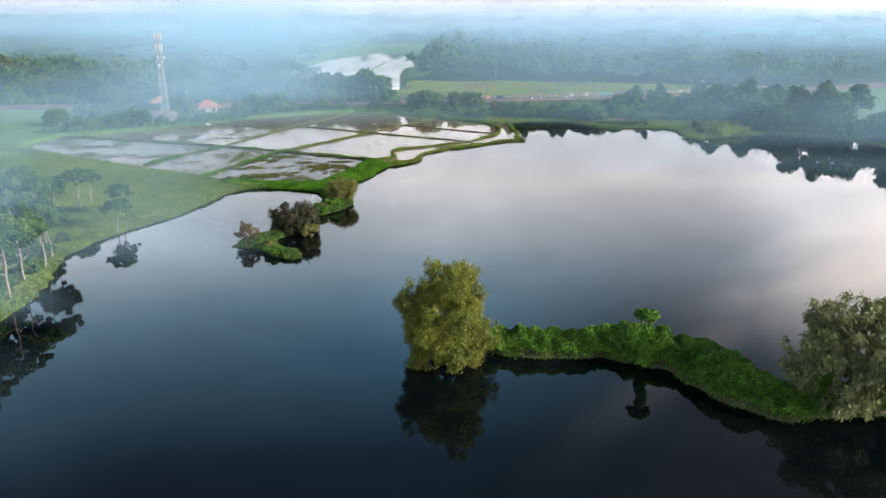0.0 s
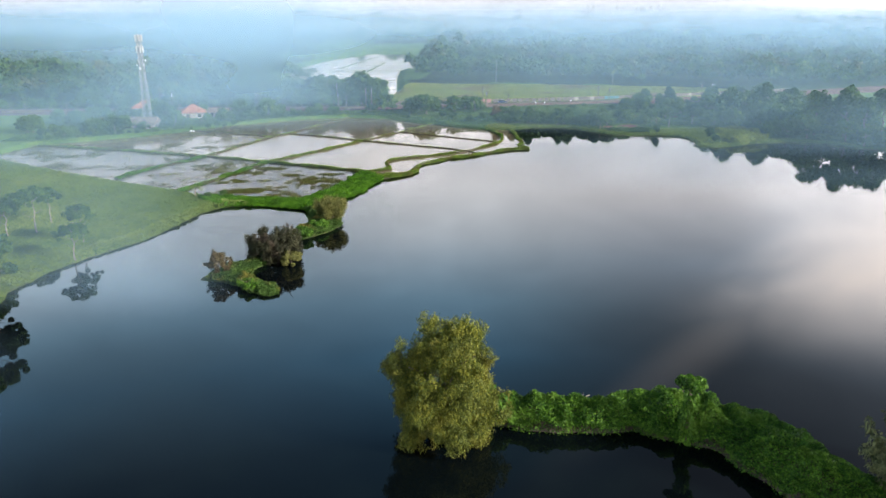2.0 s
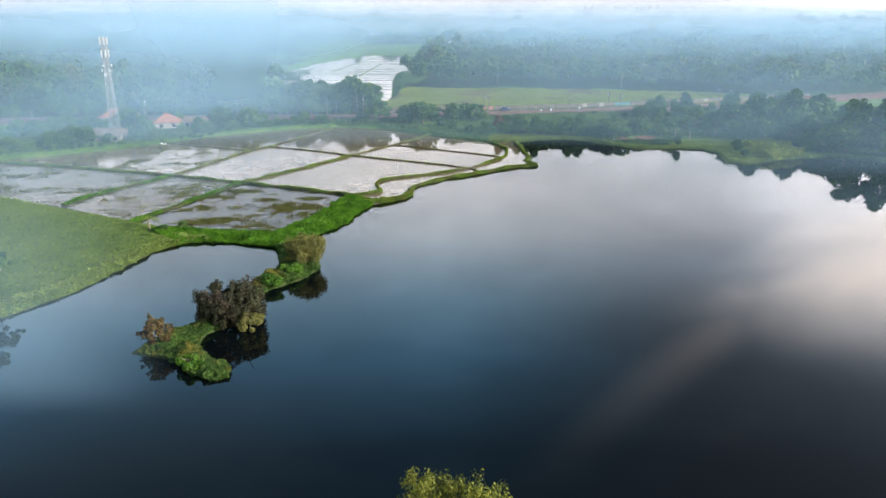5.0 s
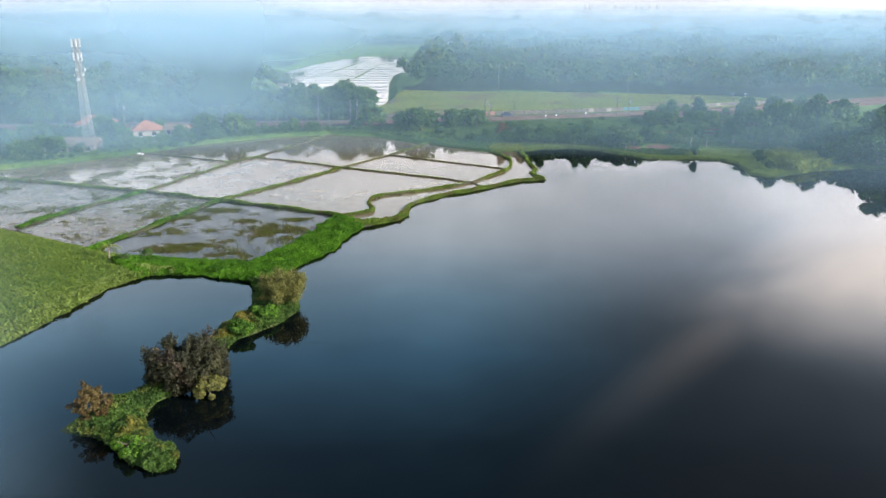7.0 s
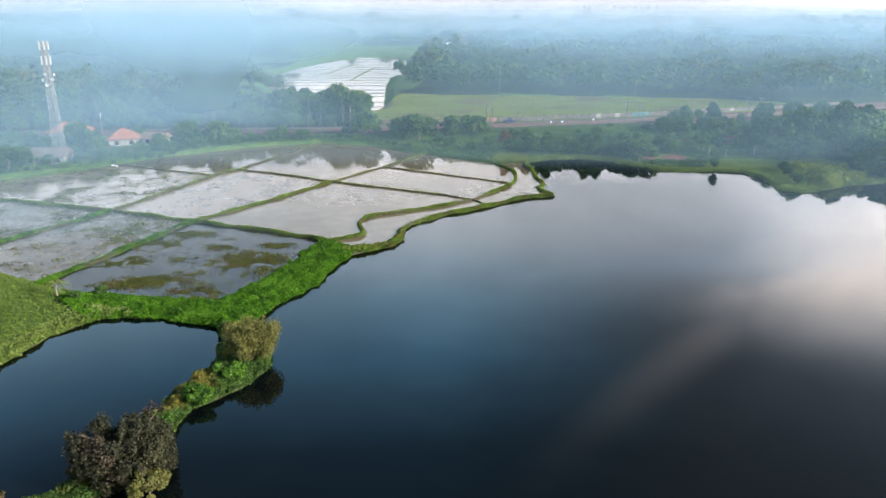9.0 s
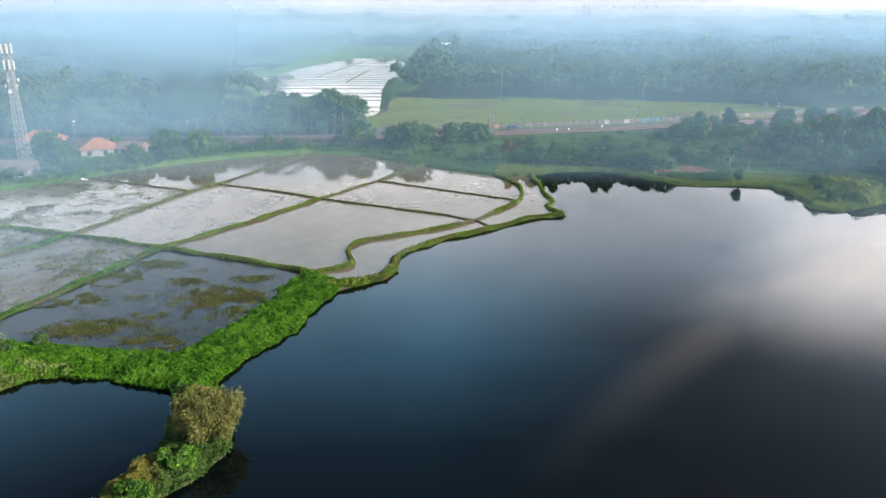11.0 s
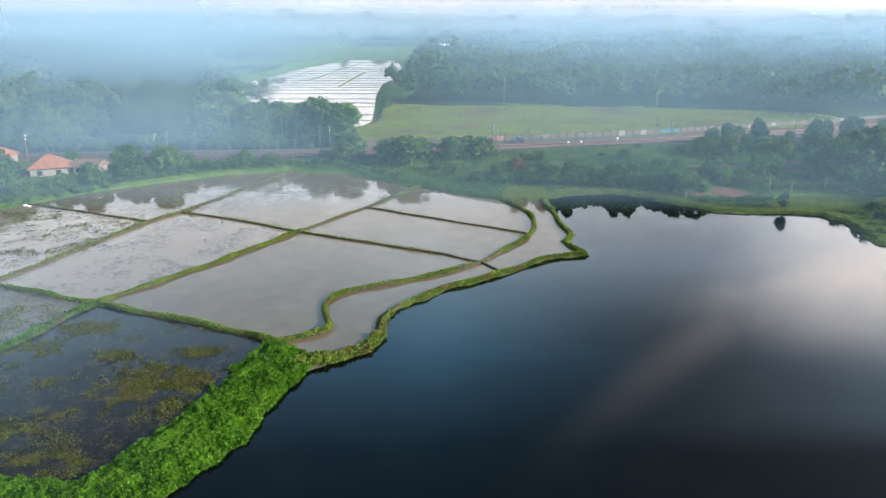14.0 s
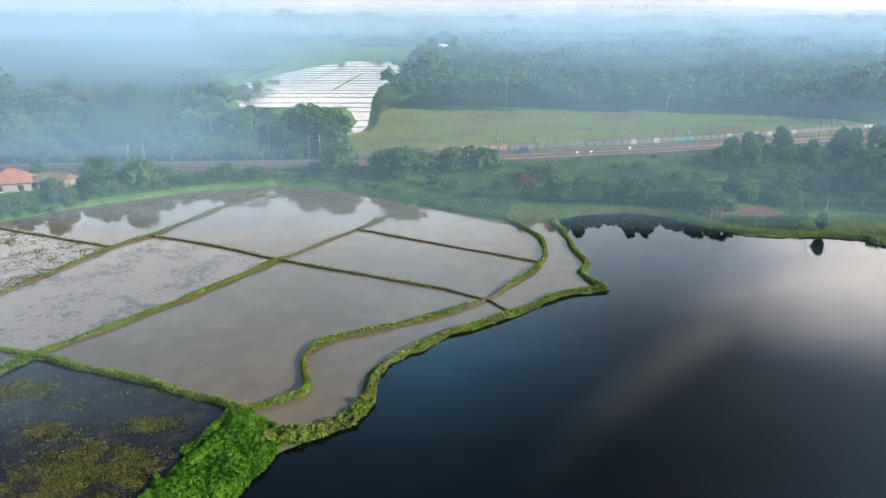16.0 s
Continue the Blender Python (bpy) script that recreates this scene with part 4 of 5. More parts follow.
# kinds of tree that stand in groups along the far shore, the railway and the houses
kinds = {
    "round": tree("shade_tree", on(-22, 304.5), "bushy dark green tree beside the paddies", 8.0, (4.6, 4.2, 3.4), 2000, 0.58, 60, 1.05, LEAF_TREE, 0.25, 71, flat=0.6, lift=4.0, group="far trees"),
    "wide": tree("shade_tree", on(-6, 299), "bushy dark green tree beside the paddies", 8.5, (5.6, 4.6, 3.8), 2200, 0.60, 66, 1.15, LEAF_TREE, 0.3, 72, flat=0.6, lift=4.2, group="far trees"),
    "tall": tree("shade_tree", on(-34, 331), "tall green tree behind the railway", 14.0, (4.2, 4.0, 4.6), 1900, 0.64, 56, 1.1, LEAF_TREE, 0.32, 73, flat=0.5, lift=9.2, group="far trees"),
    "bush": tree("shrub", on(31, 279), "dense green shrub on the far shore", 4.2, (2.4, 2.1, 1.8), 1000, 0.46, 32, 0.7, LEAF_TREE, 0.14, 74, flat=0.6, lift=2.0, category="shrub", group="far shrubs"),
    "cone": tree("young_tree", on(71, 258.8), "slim pointed young tree near the water", 3.6, (0.75, 0.75, 1.5), 900, 0.45, 18, 0.55, LEAF_TREE, 0.1, 75, flat=0.9, lift=1.9, group="far trees"),
    "thin": tree("acacia_tree", on(-66, 116), "slender pale-stemmed tree on the meadow shore", 9.5, (3.3, 3.0, 1.9), 5200, 0.22, 46, 0.62, LEAF_TREE, 0.14, 76, bark=PALE_BARK, flat=0.3, lift=6.4, group="shore trees"),
    "palm": palm("coconut_palm", on(-48, 326), "tall coconut palm among the trees", 11.0, 16, 3.6, LEAF_PALM, 77, 0.16, group="palms"),
    "banana": palm("banana_plant", on(-100, 284), "banana plant beside a village house", 2.6, 9, 2.6, LEAF_PALM, 78, 0.15, "banana plant", "banana plants", 0.17),
}
pick = random.Random(11)


def plant(kind, x, y, s=1.0, tall=1.0):
    m = pose(*on(x, y, -0.05), 0, 0, pick.uniform(0, 360)) @ Matrix.Diagonal((s, s, s * tall, 1))
    return copy_thing(kinds[kind], m)


for x, y, s in ((-70, 122, 0.9), (-74, 130, 1.0), (-72, 141, 1.0), (-76, 139, 0.8), (-68, 106, 1.0), (-64, 99, 0.9), (-71, 99, 1.1), (-75, 110, 0.95), (-79, 120, 1.05), (-82, 133, 0.9), (-80, 104, 1.0), (-86, 146, 0.9), (-91, 128, 1.0), (-58.5, 127, 0.85), (-61.5, 136, 0.8), (-73, 148, 0.8), (-59.5, 94, 1.25), (-61, 100.5, 1.2), (-61.5, 107, 1.2), (-62, 88, 1.35), (-65, 92, 1.3), (-63, 112, 1.05), (-61, 84, 1.3), (-65.5, 82, 1.3), (-66, 102, 1.25)):
    plant("thin", x, y, s, pick.uniform(0.85, 1.1))
for x, y, s in ((-67, 95, 0.8), (-72, 104, 0.9), (-66, 110, 0.6), (-77, 97, 0.8), (-85, 112, 0.8), (-64, 92, 0.6), (-75, 121, 0.6), (-90, 140, 0.8), (-95, 150, 0.8), (-84, 155, 0.5)):
    plant("round", x, y, s)
for x, y, s in ((-61.5, 103, 0.7), (-63.5, 112, 0.6), (-62, 96, 0.8), (-65, 120, 0.5), (-61, 91, 0.8), (-47.5, 171, 0.4), (-50, 168, 0.35)):
    plant("bush", x, y, s)
# the dense growth under the slender trees on the meadow shore
for i in range(22):
    a = i / 21
    plant(pick.choice(("round", "wide", "bush")), -59.5 - 16 * a - pick.uniform(0, 9), 84 + 36 * a + pick.uniform(-4, 4), pick.uniform(0.55, 0.85), pick.uniform(0.8, 1.1))
# between the lake and the railway
for x, y, s in ((34, 281, 1.0), (38, 283, 1.1), (42, 281, 1.0), (46, 279, 1.1), (50, 276, 1.0), (28, 285, 0.8), (54, 272, 1.0), (57, 270, 1.1), (24, 283, 0.7), (60, 276, 0.8), (66, 279, 0.9), (72, 277, 0.7), (10, 283, 0.7), (4, 288, 0.8),
                (15, 290, 0.6), (76, 282, 1.1), (82, 288, 1.2), (88, 283, 1.0), (96, 280, 1.1), (104, 283, 1.3), (110, 276, 1.2), (97, 297, 1.2), (84, 300, 0.9), (70, 294, 0.9), (0, 294, 0.8), (-12, 300, 1.0), (-28, 305, 0.9), (20, 296, 0.6), (44, 292, 0.7), (52, 285, 0.6), (120, 300, 1.3), (86, 250, 0.5), (87, 254, 0.6), (85.5, 246, 0.5), (84.5, 241, 0.5), (103, 268, 0.9), (94, 270, 0.8), (108, 256, 1.1), (106, 250, 1.0)):
    plant("bush", x, y, s, pick.uniform(0.8, 1.25))
for x, y, s in ((78, 309, 0.75), (83, 318, 0.55), (96, 316, 0.5), (110, 322, 0.8), (115, 312, 0.9), (124, 318, 1.0), (106, 304, 0.8), (132, 326, 1.0), (120, 290, 1.0), (130, 300, 1.1), (112, 288, 0.9), (100, 268, 0.8), (74, 313, 0.6), (91, 326, 0.5), (140, 312, 1.1), (60, 292, 0.5), (104, 294, 0.7), (126, 334, 0.9), (96, 344, 0.45), (118, 262, 1.0), (136, 285, 1.1)):
    plant("round", x, y, s, pick.uniform(0.9, 1.2))
for x, y in ((112, 330), (96, 330), (84, 322), (123, 306)):
    plant("cone", x, y, 2.2)
# the dark wood along the near right shore
for i in range(44):
    a = i / 43
    x, y = 109 + 50 * a + pick.uniform(-3, 5), 252 - 48 * a + pick.uniform(-4, 34)
    plant(pick.choice(("round", "wide", "tall", "wide")), x, y, pick.uniform(0.8, 1.1), pick.uniform(0.85, 1.1))
# round the houses
for i in range(80):
    x, y = -136 + 72 * pick.random(), 246 + 56 * pick.random()
    if signed(np.array([x]), np.array([y]), FIELDS)[0] < -3 and not any(abs(x - hx) < rx and abs(y - hy) < ry for hx, hy, rx, ry in ((-104.5, 263, 11, 6), (-92, 289, 7, 6.5), (-83, 290, 5, 5), (-112, 299, 8, 6), (-101, 270, 4, 4))) and from_line(np.array([x]), np.array([y]), RAILWAY)[0] > 9:
        plant(pick.choice(("bush", "round", "bush", "banana", "round")), x, y, pick.uniform(0.6, 0.95))
for x, y in ((-101, 256), (-97, 257), (-106, 254), (-92, 262), (-111, 252), (-89, 268), (75, 274), (79, 272), (54, 267), (88, 275)):
    plant("banana", x, y, pick.uniform(0.8, 1.2))
for i in range(46):
    a = i / 45
    x, y = -122 + 88 * a + pick.uniform(-2, 2), float(np.interp(a, [0, 0.25, 0.45, 0.65, 0.8, 1], [241, 254, 271, 287, 296, 302])) + pick.uniform(1.5, 5)
    if from_line(np.array([x]), np.array([y]), RAILWAY)[0] > 8.5:
        plant(pick.choice(("bush", "bush", "bush", "banana", "round")), x, y, pick.uniform(0.45, 0.8), pick.uniform(0.8, 1.3))
for i in range(54):
    a = i / 53
    x, y = -122 + 116 * a, float(np.interp(a, [0, 0.2, 0.34, 0.49, 0.61, 0.76, 0.88, 1], [237, 249.5, 266, 285, 294.5, 299.5, 295.5, 284])) + pick.uniform(0.6, 2.4)
    plant("bush", x, y, pick.uniform(0.25, 0.5), pick.uniform(0.7, 1.2))
# thickets in front of the railway wall and round the shore
for i in range(34):
    x = 2 + 120 * pick.random()
    y = float(np.interp(x, [p[0] for p in RAILWAY], [p[1] for p in RAILWAY])) - pick.uniform(10.5, 38)
    if signed(np.array([x]), np.array([y]), LAKE_LINE)[0] < -6:
        plant(pick.choice(("bush", "bush", "round", "banana")), x, y, pick.uniform(0.35, 0.8), pick.uniform(0.7, 1.2))
for i in range(30):      # a tall ragged hedge above the shore
    a = i / 29
    plant("cone", 20 + 25 * a + pick.uniform(-0.4, 0.4), 279.6 - 2.2 * a + pick.uniform(-0.6, 1.4), pick.uniform(1.0, 1.6), pick.uniform(0.85, 1.15))
for i in range(10):
    a = i / 9
    plant("bush", 43 + 13 * a, 278 - 5 * a * a + pick.uniform(-0.8, 1.6), pick.choice((0.5, 0.75, 1.0)), pick.uniform(0.9, 1.4))
for i in range(26):      # low hedges round the vegetable plots
    a = i / 25
    plant("bush", 74 + 20 * a, 275.6 + pick.uniform(-0.3, 0.3), pick.uniform(0.3, 0.42), 0.9)
    plant("bush", 57 + 14.5 * a, 264.5 + 1.5 * a + pick.uniform(-0.4, 0.4), pick.uniform(0.25, 0.42), 0.9)
for x, y, k, s in ((66.8, 282, "round", 0.55), (58, 281, "banana", 1.3), (81, 291, "banana", 1.1), (82.5, 288.5, "banana", 1.0), (99, 291, "banana", 1.3), (96.5, 287, "wide", 0.9), (75, 317, "round", 0.65), (92.5, 319, "round", 0.6), (94, 307.5, "cone", 1.7), (111.7, 324, "cone", 2.4)):
    plant(k, x, y, s)
for x, y, k, s in ((97, 283, "wide", 1.15), (103, 281, "tall", 0.9), (110, 287, "wide", 1.25), (101, 291, "round", 1.1), (116, 283, "tall", 1.0), (93, 290, "round", 0.8)):
    plant(k, x, y, s)
for x, y, s in ((64, 282, 0.9), (67, 284, 0.8), (58, 279, 0.7), (73, 280, 0.6), (56, 276, 0.8)):
    plant("bush", x, y, s, 1.3)
for x, y in ((-8, 307), (-3, 308.5), (-12, 305.5), (9, 311), (13, 309), (5, 306)):
    plant("round", x, y, pick.uniform(0.7, 0.95), 0.95)
# behind the railway on the left
for i in range(60):
    x = -180 + 154 * i / 59 + pick.uniform(-1.5, 1.5)
    y = float(np.interp(x, [p[0] for p in RAILWAY], [p[1] for p in RAILWAY])) + pick.uniform(10.5, 15)
    plant(pick.choice(("bush", "round", "bush", "banana")), x, y, pick.uniform(0.7, 1.1))
def headroom(y):
    """The wood grows lower from the railway towards the far paddies."""
    return max(0.0, 37.0 - 0.1185 * (y - 131))


for x in range(-84, -26, 6):
    plant("tall", x + pick.uniform(-2, 2), 325 + pick.uniform(0, 9) + 0.1 * (x + 40), pick.uniform(0.75, 0.95), pick.uniform(0.85, 1.0))
for i in range(150):
    x, y = -150 + 127 * pick.random(), 318 + 80 * pick.random()
    if wooded(np.array([x]), np.array([y]))[0] > 0.5 and from_line(np.array([x]), np.array([y]), RAILWAY)[0] > 9:
        kind, s = pick.choice(("round", "wide", "tall", "wide", "wide", "round")), pick.uniform(0.6, 1.1)
        if x > -125:
            s = min(s, headroom(y) * pick.uniform(0.8, 1.2) / (14.0 if kind == "tall" else 8.5))
        if s > 0.35:
            plant(kind, x, y, s, pick.uniform(0.8, 1.0))
for i in range(30):
    x, y = -76 + 46 * pick.random(), 334 + 36 * pick.random()
    kind = pick.choice(("wide", "round", "tall", "wide"))
    plant(kind, x, y, min(1.25, headroom(y) * pick.uniform(0.85, 1.05) / (14.0 if kind == "tall" else 8.5)))
for x, y in ((-73, 316), (-44, 329), (-39, 336), (-33, 345), (-60, 330), (30, 434), (92, 420)):
    plant("palm", x, y, pick.uniform(0.8, 1.1))


# ---- the far woods, one mass of crowns ----
def far_woods():
    rng = np.random.default_rng(23)
    chunks = []
    for y0, y1, gap, count, size, big_ in ((324, 620, 7.6, 170, 1.0, 1.15), (620, 1000, 10.5, 60, 2.2, 1.35), (1000, 2000, 18, 18, 5.0, 1.8), (2000, 4700, 36, 8, 13.0, 2.7)):
        models = []
        for s in range(6):
            p, nrm = clumped(rng, count, (3.7, 3.7, 3.0), 11, 1.5, 0.2)
            models.append(leaves(p + [0, 0, 5.6], nrm, size / big_, 1.25, rng, 0.28).reshape(-1, 4, 3))
        half = 0.80 * y1 + 60
        gx, gy = np.meshgrid(np.arange(-half, half, gap), np.arange(y0, y1, gap))
        px, py = gx.ravel() + rng.uniform(-0.6, 0.6, gx.size) * gap, gy.ravel() + rng.uniform(-0.6, 0.6, gx.size) * gap
        k = (np.abs(px) < 0.64 * py + 30) & (wooded(px, py) > 0.5) & (from_line(px, py, RAILWAY) > 14) & (signed(px, py, LEA) < -4) & (signed(px, py, FAR_FIELDS) < -5)
        k &= ~((px < -20) & (px > -135) & (py < 400) & inside(px, py, LEFT_WOOD)) & ((py > 378) | (px < -135))
        px, py = px[k], py[k]
        pz = ground_height(px, py)
        s = big_ * rng.uniform(0.7, 1.25, len(px)) * (1 + 0.35 * rough(px, py, 60.0))
        a = rng.uniform(0, 6.3, len(px))
        which = rng.integers(0, 6, len(px))
        for m in range(6):
            sel = which == m
            c, sn = np.cos(a[sel])[:, None, None], np.sin(a[sel])[:, None, None]
            v = models[m][None]
            x = v[..., 0] * c - v[..., 1] * sn
            y = v[..., 0] * sn + v[..., 1] * c
            q = np.stack([x, y, np.broadcast_to(v[..., 2], x.shape)], -1) * s[sel][:, None, None, None]
            q[..., 2] *= 0.85 if y0 > 900 else 1.0
            q += np.column_stack([px[sel], py[sel], pz[sel] - 0.6])[:, None, None, :]
            chunks.append(q.reshape(-1, 3))
    v = np.concatenate(chunks)
    return from_arrays("far_woods", v, quads(v), LEAF_FOREST, None, "hazy green tropical woods reaching to the horizon", category="woods", kind="stuff")


far_woods()


# ---- far paddies beyond the railway ----
def far_paddies():
    """Long sheets of water between thin straight bunds, row behind row."""
    edges = FAR_FIELDS + FAR_FIELDS[:1]

    def reach(y):
        at = sorted(x0 + (x1 - x0) * (y - y0) / (y1 - y0) for (x0, y0), (x1, y1) in zip(edges, edges[1:]) if (y0 > y) != (y1 > y))
        return at[0], at[-1]

    rows = (371, 387, 403, 428, 442, 458, 481, 499, 513, 525, 537, 553, 570, 587, 604, 622, 640, 657, 686, 716, 748, 778)
    cuts = ((-73, 553, -53, 766), (-51, 513, -46, 617), (-99, 490, -90, 570))
    for y0, y1 in zip(rows, rows[1:]):
        a, b = y0 + 1.2, y1 - 1.2 - 0.008 * (y1 - 371)
        (la, ra), (lb, rb) = reach(a), reach(b)
        if 405 < y0 < 440:
            la, lb = max(la, -36), max(lb, -36)
        stops = [(la, lb)] + sorted((x0 + (x1 - x0) * (a - c0) / (c1 - c0), x0 + (x1 - x0) * (b - c0) / (c1 - c0)) for x0, c0, x1, c1 in cuts if c0 <= y0 < c1) + [(ra, rb)]
        mat, label = (PADDY_STREAK, "distant paddy with thin green water") if 440 < y0 < 512 else (PADDY, "distant flooded paddy shining white")
        for (p, q), (r, s) in zip(stops, stops[1:]):
            if min(r - p, s - q) > 3:
                outline("far_paddy_water", [(p + 0.7, a), (r - 0.7, a), (s - 0.7, b), (q + 0.7, b)], 0.52, mat, label)


far_paddies()


# ---- railway, road and wall ----
def beside(line, off):
    pts = [Vector((*p, 0)) for p in line]
    out = []
    for i, p in enumerate(pts):
        d = (pts[min(i + 1, len(pts) - 1)] - pts[max(i - 1, 0)]).normalized()
        out.append((p.x - d.y * off, p.y + d.x * off))
    return out


def ribbon(name, line, prof, mat, label="", parent=None, **tags):
    path = sweep(line, 3.0)
    v, f, k = [], [], len(prof)
    for i, p in enumerate(path):
        d = (path[min(i + 1, len(path) - 1)] - path[max(i - 1, 0)]).normalized()
        v += [(p.x - d.y * a, p.y + d.x * a, h) for a, h in prof]
    for i in range(len(path) - 1):
        f += [(i * k + j, (i + 1) * k + j, (i + 1) * k + j + 1, i * k + j + 1) for j in range(k - 1)]
    return from_arrays(name, v, f, mat, parent, label, **tags)


TRACK = smooth_line(RAILWAY, 2)
railway = ribbon("railway_bed", TRACK, [(-6.2, 1.2), (-5.0, 1.75), (4.6, 1.75), (5.6, 1.3)], BALLAST, "reddish ballast bed of a double railway track", category="railway", kind="structure")
for off in (-3.2, -2.13, 1.0, 2.07):
    ribbon("rail", beside(TRACK, off), [(-0.06, 1.74), (-0.05, 1.96), (0.05, 1.96), (0.06, 1.74)], RAIL, "brown steel rail", railway)
ribbon("track_road", beside(TRACK, 7.4), [(-1.3, 1.35), (-1.2, 1.62), (1.2, 1.62), (1.3, 1.35)], ASPHALT, "pale narrow road along the railway", category="road", kind="structure")
ribbon("track_path", beside(TRACK, -7.0), [(-0.8, 1.2), (-0.7, 1.58), (0.7, 1.58), (0.8, 1.2)], ASPHALT, "pale footpath along the railway", category="path", kind="structure")


def railway_wall():
    wall = empty("boundary_wall", (0, 0, 0), "weathered concrete panel wall with faded painted panels", "wall", kind="structure")
    line = sweep(beside(TRACK, 11.6), 2.4)
    line = [p for p in line if -22 < p.x < 175]
    rng = random.Random(4)
    meshes = {}
    for mat in (CONCRETE, PLASTER, TERRA, TEAL, PALE_PAINT):
        bm = bmesh.new()
        box(bm, (-1.06, -0.06, 0), (1.06, 0.06, 1.55))
        box(bm, (-1.1, -0.1, 1.55), (1.1, 0.1, 1.66))
        me = bpy.data.meshes.new("panel")
        bm.to_mesh(me), bm.free()
        me.materials.append(mat)
        meshes[mat] = me
    bm = bmesh.new()
    box(bm, (-0.13, -0.14, -0.4), (0.13, 0.14, 1.8))
    post = bpy.data.meshes.new("post")
    bm.to_mesh(post), bm.free()
    post.materials.append(CONCRETE)
    for a, b in zip(line, line[1:]):
        m = (a + b) / 2
        turn = math.degrees(math.atan2(b.y - a.y, b.x - a.x))
        z = 1.3
        mat = TEAL if 74 < m.x < 80 else rng.choice((TERRA, PLASTER, TERRA, PLASTER)) if 0 < m.x < 22 else rng.choice((CONCRETE, CONCRETE, CONCRETE, CONCRETE, PLASTER))
        p = new("panel", meshes[mat])
        p.matrix_basis, p.parent = pose(m.x, m.y, z, 0, 0, turn), wall
        s = new("post", post)
        s.matrix_basis, s.parent = pose(a.x, a.y, z, 0, 0, turn), wall


railway_wall()


def mast(at, height, turn, arm=True, label="grey catenary mast beside the railway"):
    ob = empty("catenary_mast", at, label, "mast", turn, "railway masts")
    bm = bmesh.new()
    rod(bm, (0, 0, -0.4), (0, 0, height), 0.17, 0.12, 8)
    part("pole", bm, CONCRETE, ob)
    if arm:
        bm = bmesh.new()
        rod(bm, (0, 0, height - 1.1), (0, 2.6, height - 0.8), 0.05)
        rod(bm, (0, 0, height - 2.0), (0, 2.4, height - 0.9), 0.04)
        part("bracket", bm, STEEL, ob)
        bm = bmesh.new()
        for z in (height - 1.05, height - 1.95):
            rod(bm, (0, 0.25, z), (0, 0.65, z + 0.1), 0.10, 0.10, 8)
        part("insulator", bm, WHITE, ob)
    return ob


for x, y, h, t, arm in ((18, 314, 7.6, 15, True), (16.5, 319.5, 8.2, 195, True), (-40, 302.5, 7.2, 10, False), (-29.8, 307, 9.2, 10, True), (-28.5, 316, 8.2, 190, True), (66, 331, 8.0, 18, True), (71.5, 335, 7.0, 198, True),
                        (116, 349, 8.0, 22, True), (-72, 303.5, 8.0, 5, True), (-62, 305, 5.5, 5, False), (28, 330, 5.0, 15, False), (122, 354, 7.5, 200, True), (-104, 302, 8.0, 5, True)):
    mast((x, y, 1.4), h, t, arm)
for x, y in ((39, 326), (43, 327), (55, 333), (88, 339)):
    ob = empty("track_marker", (x, y, 1.72), "small white marker post beside the track", "marker", group="track markers")
    bm = bmesh.new()
    rod(bm, (0, 0, 0), (0, 0, 0.9), 0.07)
    part("post", bm, STEEL, ob)
    bm = bmesh.new()
    box(bm, (-0.25, -0.04, 0.85), (0.25, 0.04, 1.35), 0.02)
    part("plate", bm, WHITE, ob)


def car(at, turn):
    ob = empty("car", at, "dark blue car parked on the road by the railway wall", "car", turn)
    bm = bmesh.new()
    box(bm, (-2.15, -0.85, 0.32), (2.15, 0.85, 0.92), 0.14)
    part("body", bm, CAR_BLUE, ob)
    bm = bmesh.new()
    r = box(bm, (-1.55, -0.76, 0.9), (1.0, 0.76, 1.52), 0.12)
    for v in bm.verts:
        if v.co.z > 1.3:
            v.co.x = v.co.x * 0.78 - 0.05
            v.co.y *= 0.86
    part("cabin", bm, DARK_GLASS, ob)
    bm = bmesh.new()
    box(bm, (-1.2, -0.62, 1.5), (0.7, 0.62, 1.56), 0.03)
    part("roof", bm, CAR_BLUE, ob)
    for x, y in itertools.product((-1.35, 1.35), (-0.8, 0.8)):
        bm = bmesh.new()
        rod(bm, (x, y - 0.1, 0.32), (x, y + 0.1, 0.32), 0.32, 0.32, 14)
        wheel = part("tyre", bm, RUBBER, ob)
        bm = bmesh.new()
        rod(bm, (x, y - 0.11, 0.32), (x, y + 0.11, 0.32), 0.18, 0.18, 10)
        part("rim", bm, STEEL, wheel)
    for x, y in itertools.product((-2.12, 2.12), (-0.6, 0.6)):
        bm = bmesh.new()
        box(bm, (x - 0.06, y - 0.15, 0.62), (x + 0.06, y + 0.15, 0.76), 0.02)
        part("light", bm, WHITE if x > 0 else TERRA, ob)


car((25.5, 333.2, 1.62), 14)


